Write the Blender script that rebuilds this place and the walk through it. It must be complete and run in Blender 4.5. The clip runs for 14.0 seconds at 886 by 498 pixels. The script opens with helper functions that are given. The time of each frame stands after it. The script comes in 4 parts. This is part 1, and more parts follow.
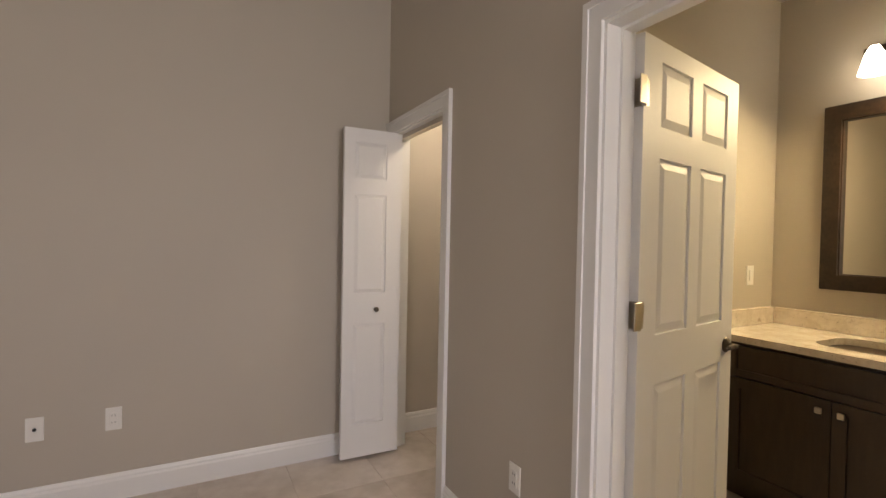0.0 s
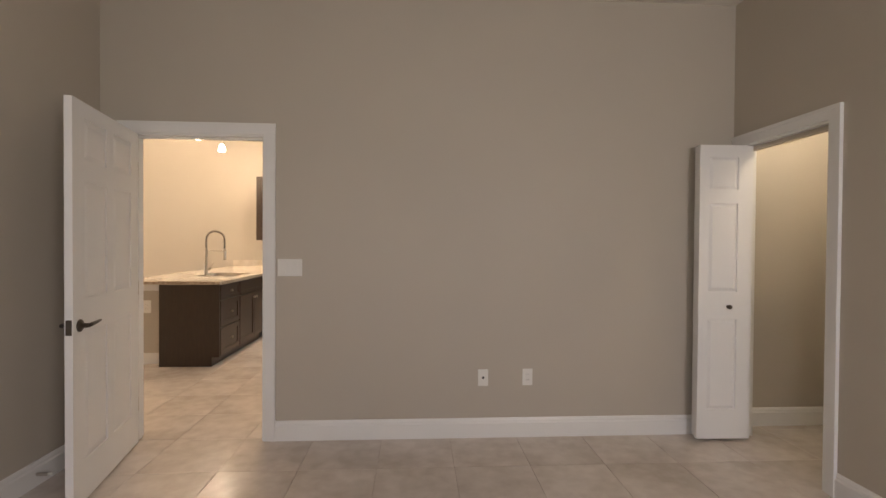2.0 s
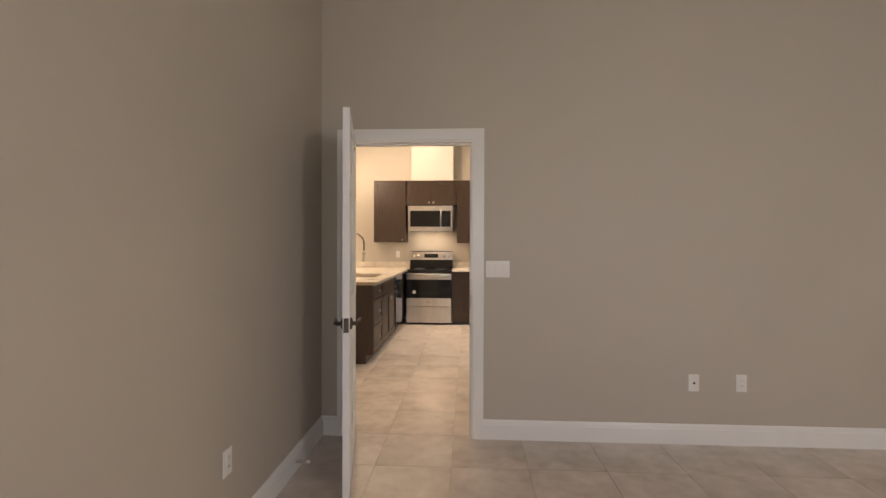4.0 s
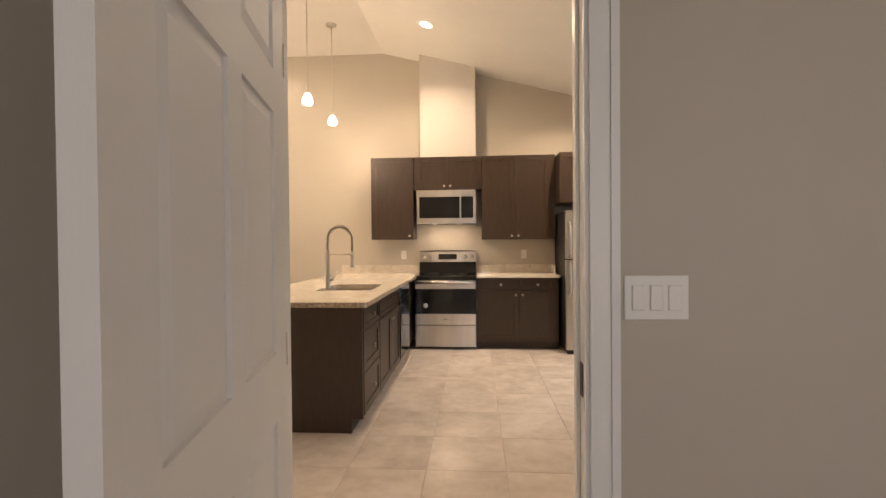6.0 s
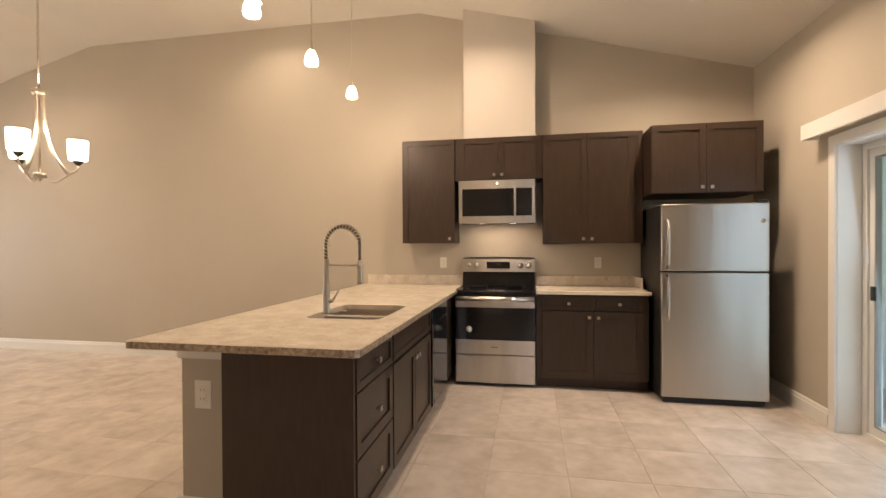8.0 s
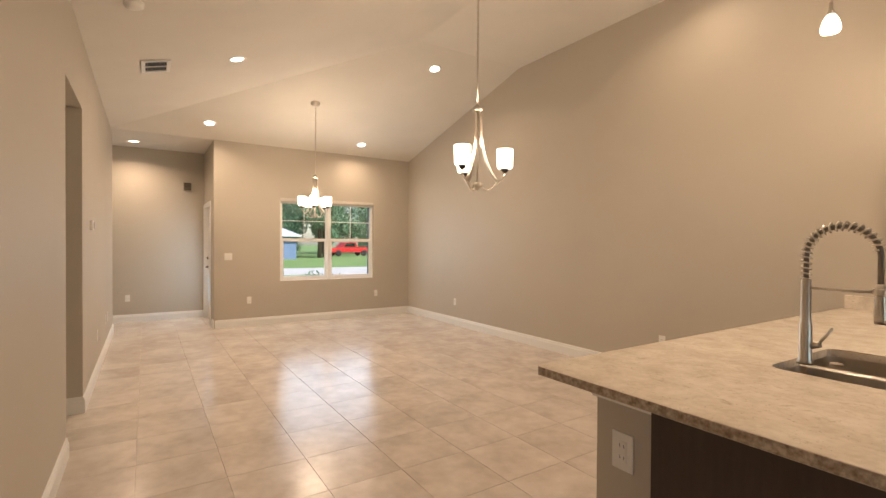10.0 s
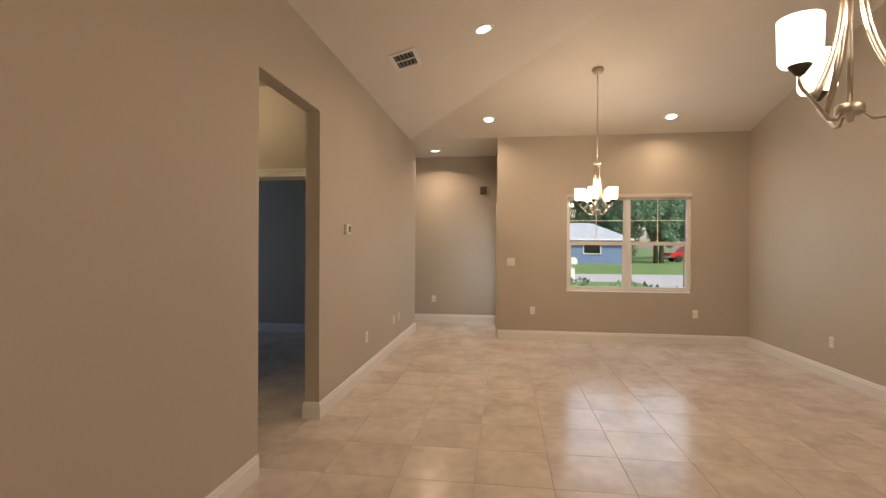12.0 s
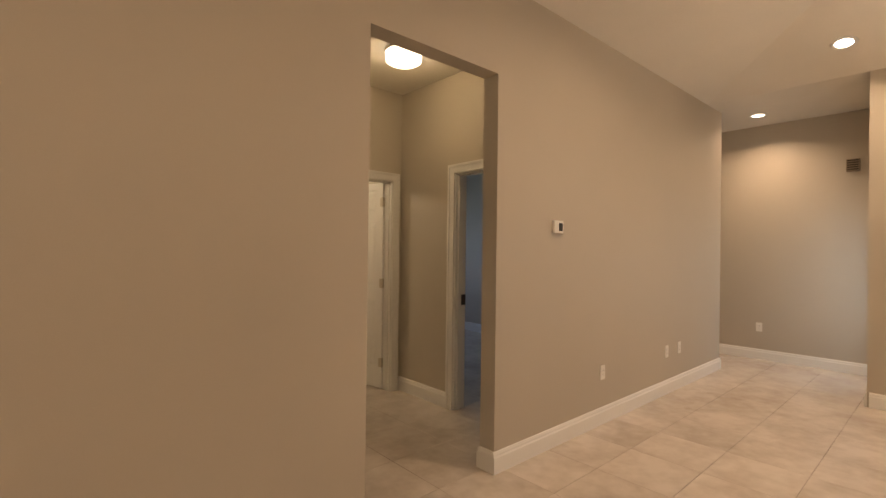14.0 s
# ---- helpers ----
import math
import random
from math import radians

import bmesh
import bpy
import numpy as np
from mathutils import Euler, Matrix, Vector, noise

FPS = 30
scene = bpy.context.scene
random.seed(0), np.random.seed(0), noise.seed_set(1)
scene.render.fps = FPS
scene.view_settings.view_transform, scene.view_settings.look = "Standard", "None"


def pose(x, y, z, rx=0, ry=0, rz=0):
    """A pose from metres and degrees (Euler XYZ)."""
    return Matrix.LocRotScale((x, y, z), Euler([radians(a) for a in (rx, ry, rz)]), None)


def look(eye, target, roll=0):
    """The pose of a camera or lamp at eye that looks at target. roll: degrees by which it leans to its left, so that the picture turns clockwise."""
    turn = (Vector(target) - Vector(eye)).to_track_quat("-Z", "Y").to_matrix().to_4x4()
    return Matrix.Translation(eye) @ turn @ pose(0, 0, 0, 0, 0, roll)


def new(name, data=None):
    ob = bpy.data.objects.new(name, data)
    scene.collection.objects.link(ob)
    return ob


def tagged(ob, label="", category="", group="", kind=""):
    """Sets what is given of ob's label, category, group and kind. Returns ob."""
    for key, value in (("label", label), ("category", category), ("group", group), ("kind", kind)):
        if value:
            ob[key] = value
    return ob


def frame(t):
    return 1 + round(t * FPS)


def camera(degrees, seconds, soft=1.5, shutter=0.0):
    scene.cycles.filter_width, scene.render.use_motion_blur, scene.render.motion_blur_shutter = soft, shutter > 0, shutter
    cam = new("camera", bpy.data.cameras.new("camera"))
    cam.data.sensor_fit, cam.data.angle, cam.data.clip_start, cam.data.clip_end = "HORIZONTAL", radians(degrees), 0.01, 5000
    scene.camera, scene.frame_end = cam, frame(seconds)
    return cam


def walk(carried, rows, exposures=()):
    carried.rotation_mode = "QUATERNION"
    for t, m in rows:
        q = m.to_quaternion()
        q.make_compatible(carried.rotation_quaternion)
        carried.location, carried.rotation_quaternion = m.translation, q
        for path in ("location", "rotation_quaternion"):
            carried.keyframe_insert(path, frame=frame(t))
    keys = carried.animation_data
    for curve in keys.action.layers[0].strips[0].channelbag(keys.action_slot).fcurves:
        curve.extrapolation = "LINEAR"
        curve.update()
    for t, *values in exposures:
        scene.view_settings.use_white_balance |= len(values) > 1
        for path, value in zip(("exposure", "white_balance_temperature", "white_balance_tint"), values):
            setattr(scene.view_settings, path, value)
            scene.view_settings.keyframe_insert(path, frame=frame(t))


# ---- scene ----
cam = camera(87.5, 14.0)
PATH = [
    (0, (0.009, 0.055, 1.354), (0.953, 1.818, 1.316), 1.1),
    (0.5, (-0.214, 0.0, 1.368), (0.447, 1.887, 1.32), 0.8),
    (1, (-0.538, -0.076, 1.356), (-0.035, 1.86, 1.318), 0.7),
    (1.5, (-0.797, -0.17, 1.337), (-0.512, 1.809, 1.308), 0.5),
    (2, (-1.126, -0.268, 1.343), (-1.011, 1.729, 1.316), 0.4),
    (2.5, (-1.471, -0.341, 1.32), (-1.488, 1.659, 1.305), 0.3),
    (3, (-1.723, -0.464, 1.308), (-1.832, 1.533, 1.304), 0.3),
    (3.2, (-1.846, -0.479, 1.348), (-1.943, 1.518, 1.326), 0.2),
    (5.5, (-2.382, 1.028, 1.317), (-2.521, 3.023, 1.296), -0.2),
    (6, (-2.438, 1.665, 1.315), (-2.58, 3.66, 1.289), -0.5),
    (6.5, (-2.461, 2.175, 1.312), (-2.599, 4.17, 1.287), -0.4),
    (7, (-2.466, 2.541, 1.315), (-2.603, 4.537, 1.296), -0.4),
    (7.2, (-2.468, 2.654, 1.325), (-2.607, 4.649, 1.307), -0.4),
    (9.3, (-2.73, 3.207, 1.369), (-3.984, 4.764, 1.349), 0.3),
    (9.5, (-2.816, 3.261, 1.385), (-4.21, 4.695, 1.364), 0.4),
    (10, (-2.979, 3.453, 1.389), (-4.662, 4.534, 1.368), 0.3),
    (10.5, (-3.158, 3.72, 1.397), (-5.004, 4.489, 1.377), 0.3),
    (11, (-3.45, 4.017, 1.4), (-5.379, 4.544, 1.385), 0.3),
    (11.5, (-3.802, 4.292, 1.399), (-5.795, 4.458, 1.384), 0.3),
    (12, (-4.17, 4.492, 1.389), (-6.152, 4.228, 1.379), 0.3),
    (12.5, (-4.554, 4.608, 1.404), (-6.448, 3.966, 1.4), 0.3),
    (13, (-4.918, 4.7, 1.394), (-6.655, 3.708, 1.393), 0.4),
    (13.5, (-5.244, 4.809, 1.398), (-6.793, 3.545, 1.394), 0.6),
    (14, (-5.567, 4.928, 1.375), (-6.902, 3.438, 1.38), 0.7),
]
walk(cam, [(t, look(eye, target, roll)) for t, eye, target, roll in PATH],
     [(0, 1.1, 6500, 12), (0.5, 1.0, 6500, 12), (2, 1.1, 6500, 10), (3.2, 1.12, 6500, 10), (5.5, 1.05, 6500, 10), (7.2, 0.66, 6500, 11), (9.5, 0.64, 6500, 11), (10, 0.4, 6600, 12),
      (10.5, 0.17, 6750, 13), (11, 0.02, 6850, 13), (12, -0.14, 6850, 14), (12.7, -0.12, 6900, 14), (13.5, -0.04, 7500, 16), (14, -0.03, 7500, 16)])

# ---- world, sun, exposure ----
world = bpy.data.worlds.new("sky")
scene.world = world
world.use_nodes = True
wn = world.node_tree
sky = wn.nodes.new("ShaderNodeTexSky")
sky.sky_type, sky.sun_disc = "NISHITA", False
sky.sun_elevation, sky.sun_rotation = radians(47), radians(67)
sky.air_density, sky.dust_density = 1.0, 1.2
wn.links.new(sky.outputs[0], wn.nodes["Background"].inputs[0])
wn.nodes["Background"].inputs[1].default_value = 0.15
sun = new("sun", bpy.data.lights.new("sun", "SUN"))
sun.data.energy, sun.data.angle, sun.data.color = 4.5, radians(3), (1.0, 0.96, 0.9)
sun.matrix_world = look((0, 0, 30), (-12, -5, 16))

WARM = (1.0, 0.748, 0.525)
DAY = (0.68, 0.84, 1.0)


def lamp(name, kind, m, power, color=WARM, size=0.1, size_y=0.0, spot=0.0, spread=180.0):
    data = bpy.data.lights.new(name, kind)
    data.energy, data.color = power, color
    if kind == "AREA":
        data.shape = "RECTANGLE" if size_y else "DISK"
        data.size = size
        data.spread = radians(spread)
        if size_y:
            data.size_y = size_y
    else:
        data.shadow_soft_size = size
    if spot:
        data.spot_size, data.spot_blend = radians(spot), 0.6
    ob = new(name, data)
    ob.matrix_world = m
    return ob


CANS = [(-8.42, 4.29, 1.0), (-10.73, 4.26, 0.6), (-8.40, 6.785, 0.7), (-10.80, 6.72, 0.5), (-12.13, 3.29, 0.95), (-1.22, 6.84, 1.35), (-2.97, 6.76, 1.25), (-5.31, 7.37, 0.35)]
CAN_POWER, CHAND_POWER, PENDANT_POWER, HALL_POWER, BATH_POWER = 13.5, 28.0, 9.0, 6.5, 15.0
BEDROOM_DAY, ROOM2_DAY, WINDOW_DAY, SLIDER_DAY = 30.0, 9.0, 15.5, 7.0


def vault(x, y):
    """Height of the great room's ceiling."""
    if x < -11.25:
        return 3.052
    return min(3.05 + 0.2591 * (y - 3.02), 3.05 + 0.2591 * (x + 11.25), 3.05 + 0.2553 * (-0.35 - x), 3.90)


for cx, cy, dim in CANS:
    lamp("can_lamp", "AREA", look((cx, cy, vault(cx, cy) - 0.05), (cx, cy, 0)), CAN_POWER * dim, WARM, 0.11, spread=145.0)
lamp("bedroom_daylight", "AREA", look((0.70, -2.28, 1.6), (-1.0, 3, 1.5)), BEDROOM_DAY * 0.66, (1.0, 0.925, 0.955), 0.6, 1.0)
# fill for the east wall, standing in an added, unseen window
lamp("bedroom_daylight", "AREA", look((-1.92, -2.28, 1.6), (-0.6, 3, 1.5)), BEDROOM_DAY * 0.34, (1.0, 0.925, 0.955), 0.6, 1.0)
lamp("front_daylight", "AREA", look((-11.24, 6.28, 1.45), (0, 6.2, 0.2)), WINDOW_DAY, DAY, 1.7, 1.4)
lamp("slider_daylight", "AREA", look((-0.14, 5.77, 1.05), (-6, 5.6, 0.4)), SLIDER_DAY, DAY, 1.75, 1.9)
lamp("room_daylight", "AREA", look((-9.9, -1.4, 1.5), (-9.9, 3, 1.0)), ROOM2_DAY, (0.45, 0.62, 1.0), 1.1, 1.2)


# ---- materials ----
def node_mat(name, color, rough=0.5, metal=0.0, vary=0.0, scale=4.0, fine=60.0, bump=0.0, second=None, rnd=0.0, coat=0.0, stretch=None):
    """A principled material: base colour mixed by noise at two scales towards second, with fine relief."""
    m = bpy.data.materials.new(name)
    m.use_nodes = True
    t = m.node_tree
    b = t.nodes["Principled BSDF"]
    b.inputs["Roughness"].default_value, b.inputs["Metallic"].default_value = rough, metal
    b.inputs["Coat Weight"].default_value = coat
    co = t.nodes.new("ShaderNodeTexCoord")
    src = co.outputs["Object"]
    if stretch:
        mp = t.nodes.new("ShaderNodeMapping")
        mp.inputs["Scale"].default_value = stretch
        t.links.new(src, mp.inputs[0])
        src = mp.outputs[0]
    if rnd:
        info = t.nodes.new("ShaderNodeObjectInfo")
        sh = t.nodes.new("ShaderNodeVectorMath")
        sh.operation = "MULTIPLY_ADD"
        t.links.new(info.outputs["Random"], sh.inputs[0])
        sh.inputs[1].default_value = (37, 53, 11)
        t.links.new(src, sh.inputs[2])
        src = sh.outputs[0]
    n1 = t.nodes.new("ShaderNodeTexNoise")
    n1.inputs["Scale"].default_value, n1.inputs["Detail"].default_value = scale, 4
    n2 = t.nodes.new("ShaderNodeTexNoise")
    n2.inputs["Scale"].default_value, n2.inputs["Detail"].default_value = fine, 3
    for n in (n1, n2):
        t.links.new(src, n.inputs["Vector"])
    add = t.nodes.new("ShaderNodeMath")
    add.operation = "MULTIPLY_ADD"
    add.inputs[1].default_value = 0.35
    t.links.new(n2.outputs[0], add.inputs[0])
    half = t.nodes.new("ShaderNodeMath")
    half.operation = "MULTIPLY"
    half.inputs[1].default_value = 0.65
    t.links.new(n1.outputs[0], half.inputs[0])
    t.links.new(half.outputs[0], add.inputs[2])
    ramp = t.nodes.new("ShaderNodeMapRange")
    ramp.inputs[1].default_value, ramp.inputs[2].default_value = 0.36, 0.64
    t.links.new(add.outputs[0], ramp.inputs[0])
    mix = t.nodes.new("ShaderNodeMix")
    mix.data_type = "RGBA"
    sec = second or tuple(c * (1 - vary) for c in color)
    mix.inputs[6].default_value, mix.inputs[7].default_value = (*color, 1), (*sec, 1)
    t.links.new(ramp.outputs[0], mix.inputs[0])
    t.links.new(mix.outputs[2], b.inputs["Base Color"])
    if rnd:
        hs = t.nodes.new("ShaderNodeHueSaturation")
        mr = t.nodes.new("ShaderNodeMapRange")
        mr.inputs[3].default_value, mr.inputs[4].default_value = 1 - rnd, 1 + rnd
        t.links.new(info.outputs["Random"], mr.inputs[0])
        t.links.new(mr.outputs[0], hs.inputs["Value"])
        t.links.new(mix.outputs[2], hs.inputs["Color"])
        t.links.new(hs.outputs[0], b.inputs["Base Color"])
    if bump:
        bp = t.nodes.new("ShaderNodeBump")
        bp.inputs["Strength"].default_value, bp.inputs["Distance"].default_value = bump, 0.003
        t.links.new(n2.outputs[0], bp.inputs["Height"])
        t.links.new(bp.outputs[0], b.inputs["Normal"])
    return m


def glow_mat(name, color, strength):
    m = bpy.data.materials.new(name)
    m.use_nodes = True
    b = m.node_tree.nodes["Principled BSDF"]
    b.inputs["Base Color"].default_value = (0.85, 0.83, 0.78, 1)
    b.inputs["Emission Color"].default_value, b.inputs["Emission Strength"].default_value = (*color, 1), strength
    return m


def glass_mat(name, tint=(1, 1, 1)):
    m = bpy.data.materials.new(name)
    m.use_nodes = True
    t = m.node_tree
    t.nodes.remove(t.nodes["Principled BSDF"])
    out = t.nodes["Material Output"]
    tr, gl, mx, fr, pw, ma = (t.nodes.new("ShaderNode" + k) for k in ("BsdfTransparent", "BsdfGlossy", "MixShader", "LayerWeight", "Math", "Math"))
    tr.inputs[0].default_value = (*tint, 1)
    gl.inputs["Roughness"].default_value = 0.02
    pw.operation, ma.operation = "POWER", "MULTIPLY_ADD"
    pw.inputs[1].default_value, ma.inputs[1].default_value, ma.inputs[2].default_value = 5.0, 0.9, 0.04
    t.links.new(fr.outputs["Facing"], pw.inputs[0])
    t.links.new(pw.outputs[0], ma.inputs[0])
    t.links.new(ma.outputs[0], mx.inputs[0])
    t.links.new(tr.outputs[0], mx.inputs[1])
    t.links.new(gl.outputs[0], mx.inputs[2])
    t.links.new(mx.outputs[0], out.inputs[0])
    return m


WALL = node_mat("taupe_wall_paint", (0.50, 0.450, 0.375), 0.55, vary=0.05, scale=1.2, fine=260, bump=0.10)
CEIL = node_mat("ceiling_paint", (0.74, 0.70, 0.63), 0.8, vary=0.05, scale=2, fine=90, bump=0.5)
CHASE = node_mat("chase_paint", (0.60, 0.55, 0.49), 0.6, vary=0.04, scale=2, fine=200, bump=0.15)
TRIM = node_mat("white_trim_paint", (0.80, 0.79, 0.76), 0.32, vary=0.03, scale=3, fine=120, bump=0.03)
DOORW = node_mat("white_door_paint", (0.80, 0.79, 0.77), 0.5, vary=0.03, scale=3, fine=300, bump=0.08, stretch=(1, 1, 0.15))
TILE = node_mat("beige_porcelain_tile", (0.68, 0.615, 0.555), 0.22, second=(0.50, 0.435, 0.375), scale=2.6, fine=11, bump=0.02, rnd=0.025)
GROUT = node_mat("tile_grout", (0.58, 0.51, 0.44), 0.9, vary=0.2, scale=6, fine=80)
ESP = node_mat("espresso_wood", (0.047, 0.0285, 0.0178), 0.38, second=(0.033, 0.0195, 0.0122), scale=7, fine=70, bump=0.03, stretch=(6, 6, 1.0))


def granite_mat(name):
    """Polished pale cream granite: cloudy drifts, brown mineral clusters and fine dark flecks."""
    m = node_mat(name, (0.76, 0.69, 0.59), 0.10, second=(0.60, 0.52, 0.42), scale=9, fine=45)
    t = m.node_tree
    b = t.nodes["Principled BSDF"]
    base = b.inputs["Base Color"].links[0].from_socket
    co = t.nodes["Texture Coordinate"].outputs["Object"]
    for scale, rough, lo, hi, tint in ((16, 0.72, 0.585, 0.74, (0.38, 0.29, 0.21)), (120, 0.6, 0.64, 0.70, (0.17, 0.12, 0.09))):
        n, mr, mx = (t.nodes.new("ShaderNode" + k) for k in ("TexNoise", "MapRange", "Mix"))
        n.inputs["Scale"].default_value, n.inputs["Detail"].default_value, n.inputs["Roughness"].default_value = scale, 6, rough
        n.inputs["Distortion"].default_value = 0.6
        t.links.new(co, n.inputs["Vector"])
        mr.inputs[1].default_value, mr.inputs[2].default_value, mr.inputs[4].default_value = lo, hi, 0.85
        t.links.new(n.outputs[0], mr.inputs[0])
        mx.data_type = "RGBA"
        t.links.new(mr.outputs[0], mx.inputs[0])
        t.links.new(base, mx.inputs[6])
        mx.inputs[7].default_value = (*tint, 1)
        base = mx.outputs[2]
    t.links.new(base, b.inputs["Base Color"])
    return m


GRAN = granite_mat("speckled_granite")
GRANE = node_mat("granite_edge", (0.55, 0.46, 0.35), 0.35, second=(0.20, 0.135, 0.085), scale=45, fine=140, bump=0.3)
STEEL = node_mat("brushed_steel", (0.60, 0.575, 0.545), 0.22, 1.0, vary=0.14, scale=3, fine=8, stretch=(2.2, 1, 0.3), bump=0.20)
FSTEEL = node_mat("fridge_steel", (0.52, 0.505, 0.485), 0.20, 1.0, vary=0.05, scale=2, fine=4, stretch=(2.0, 1, 0.10), bump=0.45)
for steel in (STEEL, FSTEEL):
    sb = steel.node_tree.nodes["Principled BSDF"]
    sb.inputs["Anisotropic"].default_value, sb.inputs["Anisotropic Rotation"].default_value, sb.inputs["Roughness"].default_value = 0.85, 0.25, 0.30
NICKEL = node_mat("satin_nickel", (0.60, 0.55, 0.48), 0.28, 1.0, vary=0.06, scale=8, fine=60)
BRONZE = node_mat("dark_metal", (0.10, 0.085, 0.07), 0.35, 0.9, vary=0.1)
HOSE = node_mat("grey_hose", (0.20, 0.17, 0.14), 0.4, 0.6, vary=0.1)
BLACK = node_mat("black_gloss", (0.008, 0.008, 0.009), 0.12, vary=0.2)
DARKP = node_mat("black_plastic", (0.02, 0.02, 0.02), 0.45, vary=0.2)
PLAST = node_mat("white_plastic", (0.80, 0.78, 0.73), 0.35, vary=0.02)
DARKSLOT = node_mat("dark_slot", (0.03, 0.028, 0.025), 0.6, vary=0.2)
BLIND = node_mat("vertical_blind_vinyl", (0.62, 0.58, 0.52), 0.5, vary=0.05, scale=5, fine=80)
FRAMEW = node_mat("white_vinyl_frame", (0.82, 0.82, 0.80), 0.35, vary=0.03)
ALU = node_mat("white_aluminium", (0.72, 0.73, 0.72), 0.4, 0.0, vary=0.05)
GLASS = glass_mat("clear_glass")
TGLASS = glass_mat("slider_glass", (0.88, 0.96, 0.98))
SHADE = glow_mat("lit_opal_glass", (1.0, 0.87, 0.66), 5.0)
CANGLOW = glow_mat("lit_lens", (1.0, 0.90, 0.72), 9.0)
MIRROR = node_mat("mirror_silver", (0.9, 0.9, 0.9), 0.01, 1.0)
PORC = node_mat("white_porcelain", (0.82, 0.81, 0.78), 0.12, vary=0.02)
GRASS = node_mat("lawn_grass", (0.20, 0.32, 0.11), 0.9, second=(0.13, 0.23, 0.07), scale=0.6, fine=9, bump=0.5)
ROADM = node_mat("pale_concrete_road", (0.55, 0.55, 0.55), 0.85, vary=0.15, scale=0.5, fine=12, bump=0.2)
LANAI = node_mat("lanai_concrete", (0.70, 0.70, 0.69), 0.7, vary=0.1, scale=1, fine=30, bump=0.1)
LWALL = node_mat("lanai_stucco", (0.72, 0.78, 0.80), 0.8, vary=0.05, scale=2, fine=120, bump=0.4)
STUC = node_mat("blue_grey_stucco", (0.20, 0.25, 0.33), 0.85, vary=0.12, scale=2, fine=100, bump=0.5)
HOUSE = node_mat("blue_house_siding", (0.16, 0.24, 0.40), 0.75, vary=0.1, scale=1, fine=10, bump=0.1)
ROOFM = node_mat("pale_roof", (0.50, 0.55, 0.62), 0.8, vary=0.2, scale=2, fine=14, bump=0.3)
BARK = node_mat("bark", (0.14, 0.10, 0.07), 0.9, vary=0.4, scale=6, fine=30, bump=0.6)
LEAF = node_mat("leaves", (0.19, 0.33, 0.20), 0.6, second=(0.10, 0.20, 0.12), scale=0.8, fine=6)
REDP = node_mat("red_car_paint", (0.55, 0.015, 0.02), 0.25, vary=0.05, coat=0.6)
RUBBER = node_mat("tyre_rubber", (0.02, 0.02, 0.02), 0.8, vary=0.2)
GASKET_SLAT = node_mat("grey_gasket_and_shaded_slat", (0.30, 0.31, 0.31), 0.6, vary=0.1)
TASK = glow_mat("dim_task_lens", (1.0, 0.88, 0.68), 1.5)
SINKM = node_mat("sink_steel", (0.62, 0.56, 0.48), 0.28, 1.0, vary=0.1, scale=5, fine=50)
MFRAME = node_mat("dark_mirror_frame", (0.022, 0.014, 0.010), 0.3, second=(0.05, 0.03, 0.02), scale=8, fine=50)


# ---- mesh tools ----
def box(bm, x0, y0, z0, x1, y1, z1, bev=0.0, seg=1):
    vs = [bm.verts.new((x, y, z)) for z in (z0, z1) for y in (y0, y1) for x in (x0, x1)]
    fs = [bm.faces.new([vs[i] for i in f]) for f in ((0, 2, 3, 1), (4, 5, 7, 6), (0, 1, 5, 4), (2, 6, 7, 3), (0, 4, 6, 2), (1, 3, 7, 5))]
    if bev:
        es = {e for f in fs for e in f.edges}
        bmesh.ops.bevel(bm, geom=list(es), offset=bev, segments=seg, affect="EDGES", profile=0.5)
    return bm


def lathe(bm, profile, n=20, c=(0, 0, 0), m=None):
    rings = []
    for r, z in profile:
        rings.append([bm.verts.new((c[0] + r * math.cos(2 * math.pi * i / n), c[1] + r * math.sin(2 * math.pi * i / n), c[2] + z)) for i in range(n)])
    for a, b in zip(rings, rings[1:]):
        for i in range(n):
            f = bm.faces.new((a[i], a[(i + 1) % n], b[(i + 1) % n], b[i]))
            f.smooth = True
    for ring, flip in ((rings[0], True), (rings[-1], False)):
        bm.faces.new(ring[::-1] if flip else ring)
    if m is not None:
        bmesh.ops.transform(bm, matrix=m, verts=[v for r in rings for v in r])
    return bm


def tube(bm, pts, r, n=8):
    pts = [Vector(p) for p in pts]
    rings = []
    for i, p in enumerate(pts):
        d = (pts[min(i + 1, len(pts) - 1)] - pts[max(i - 1, 0)]).normalized()
        q = d.to_track_quat("Z", "Y")
        rr = r[i] if isinstance(r, (list, tuple)) else r
        rings.append([bm.verts.new(p + q @ Vector((rr * math.cos(2 * math.pi * k / n), rr * math.sin(2 * math.pi * k / n), 0))) for k in range(n)])
    for a, b in zip(rings, rings[1:]):
        best = min(range(n), key=lambda s: sum((a[k].co - b[(k + s) % n].co).length for k in range(n)))
        for k in range(n):
            f = bm.faces.new((a[k], a[(k + 1) % n], b[(k + 1 + best) % n], b[(k + best) % n]))
            f.smooth = True
    bm.faces.new(rings[0][::-1])
    bm.faces.new(rings[-1])
    return bm


def slab(bm, outer, holes, d0, d1, axes="xyz"):
    """A plate: the outline and its holes in the first two of axes, from d0 to d1 along the third."""
    from mathutils import geometry
    loops = [outer, *holes]
    flat = [Vector((u, v, 0)) for lp in loops for u, v in lp]
    tris = geometry.tessellate_polygon([[Vector((u, v, 0)) for u, v in lp] for lp in loops])
    ix = ["xyz".index(a) for a in axes]

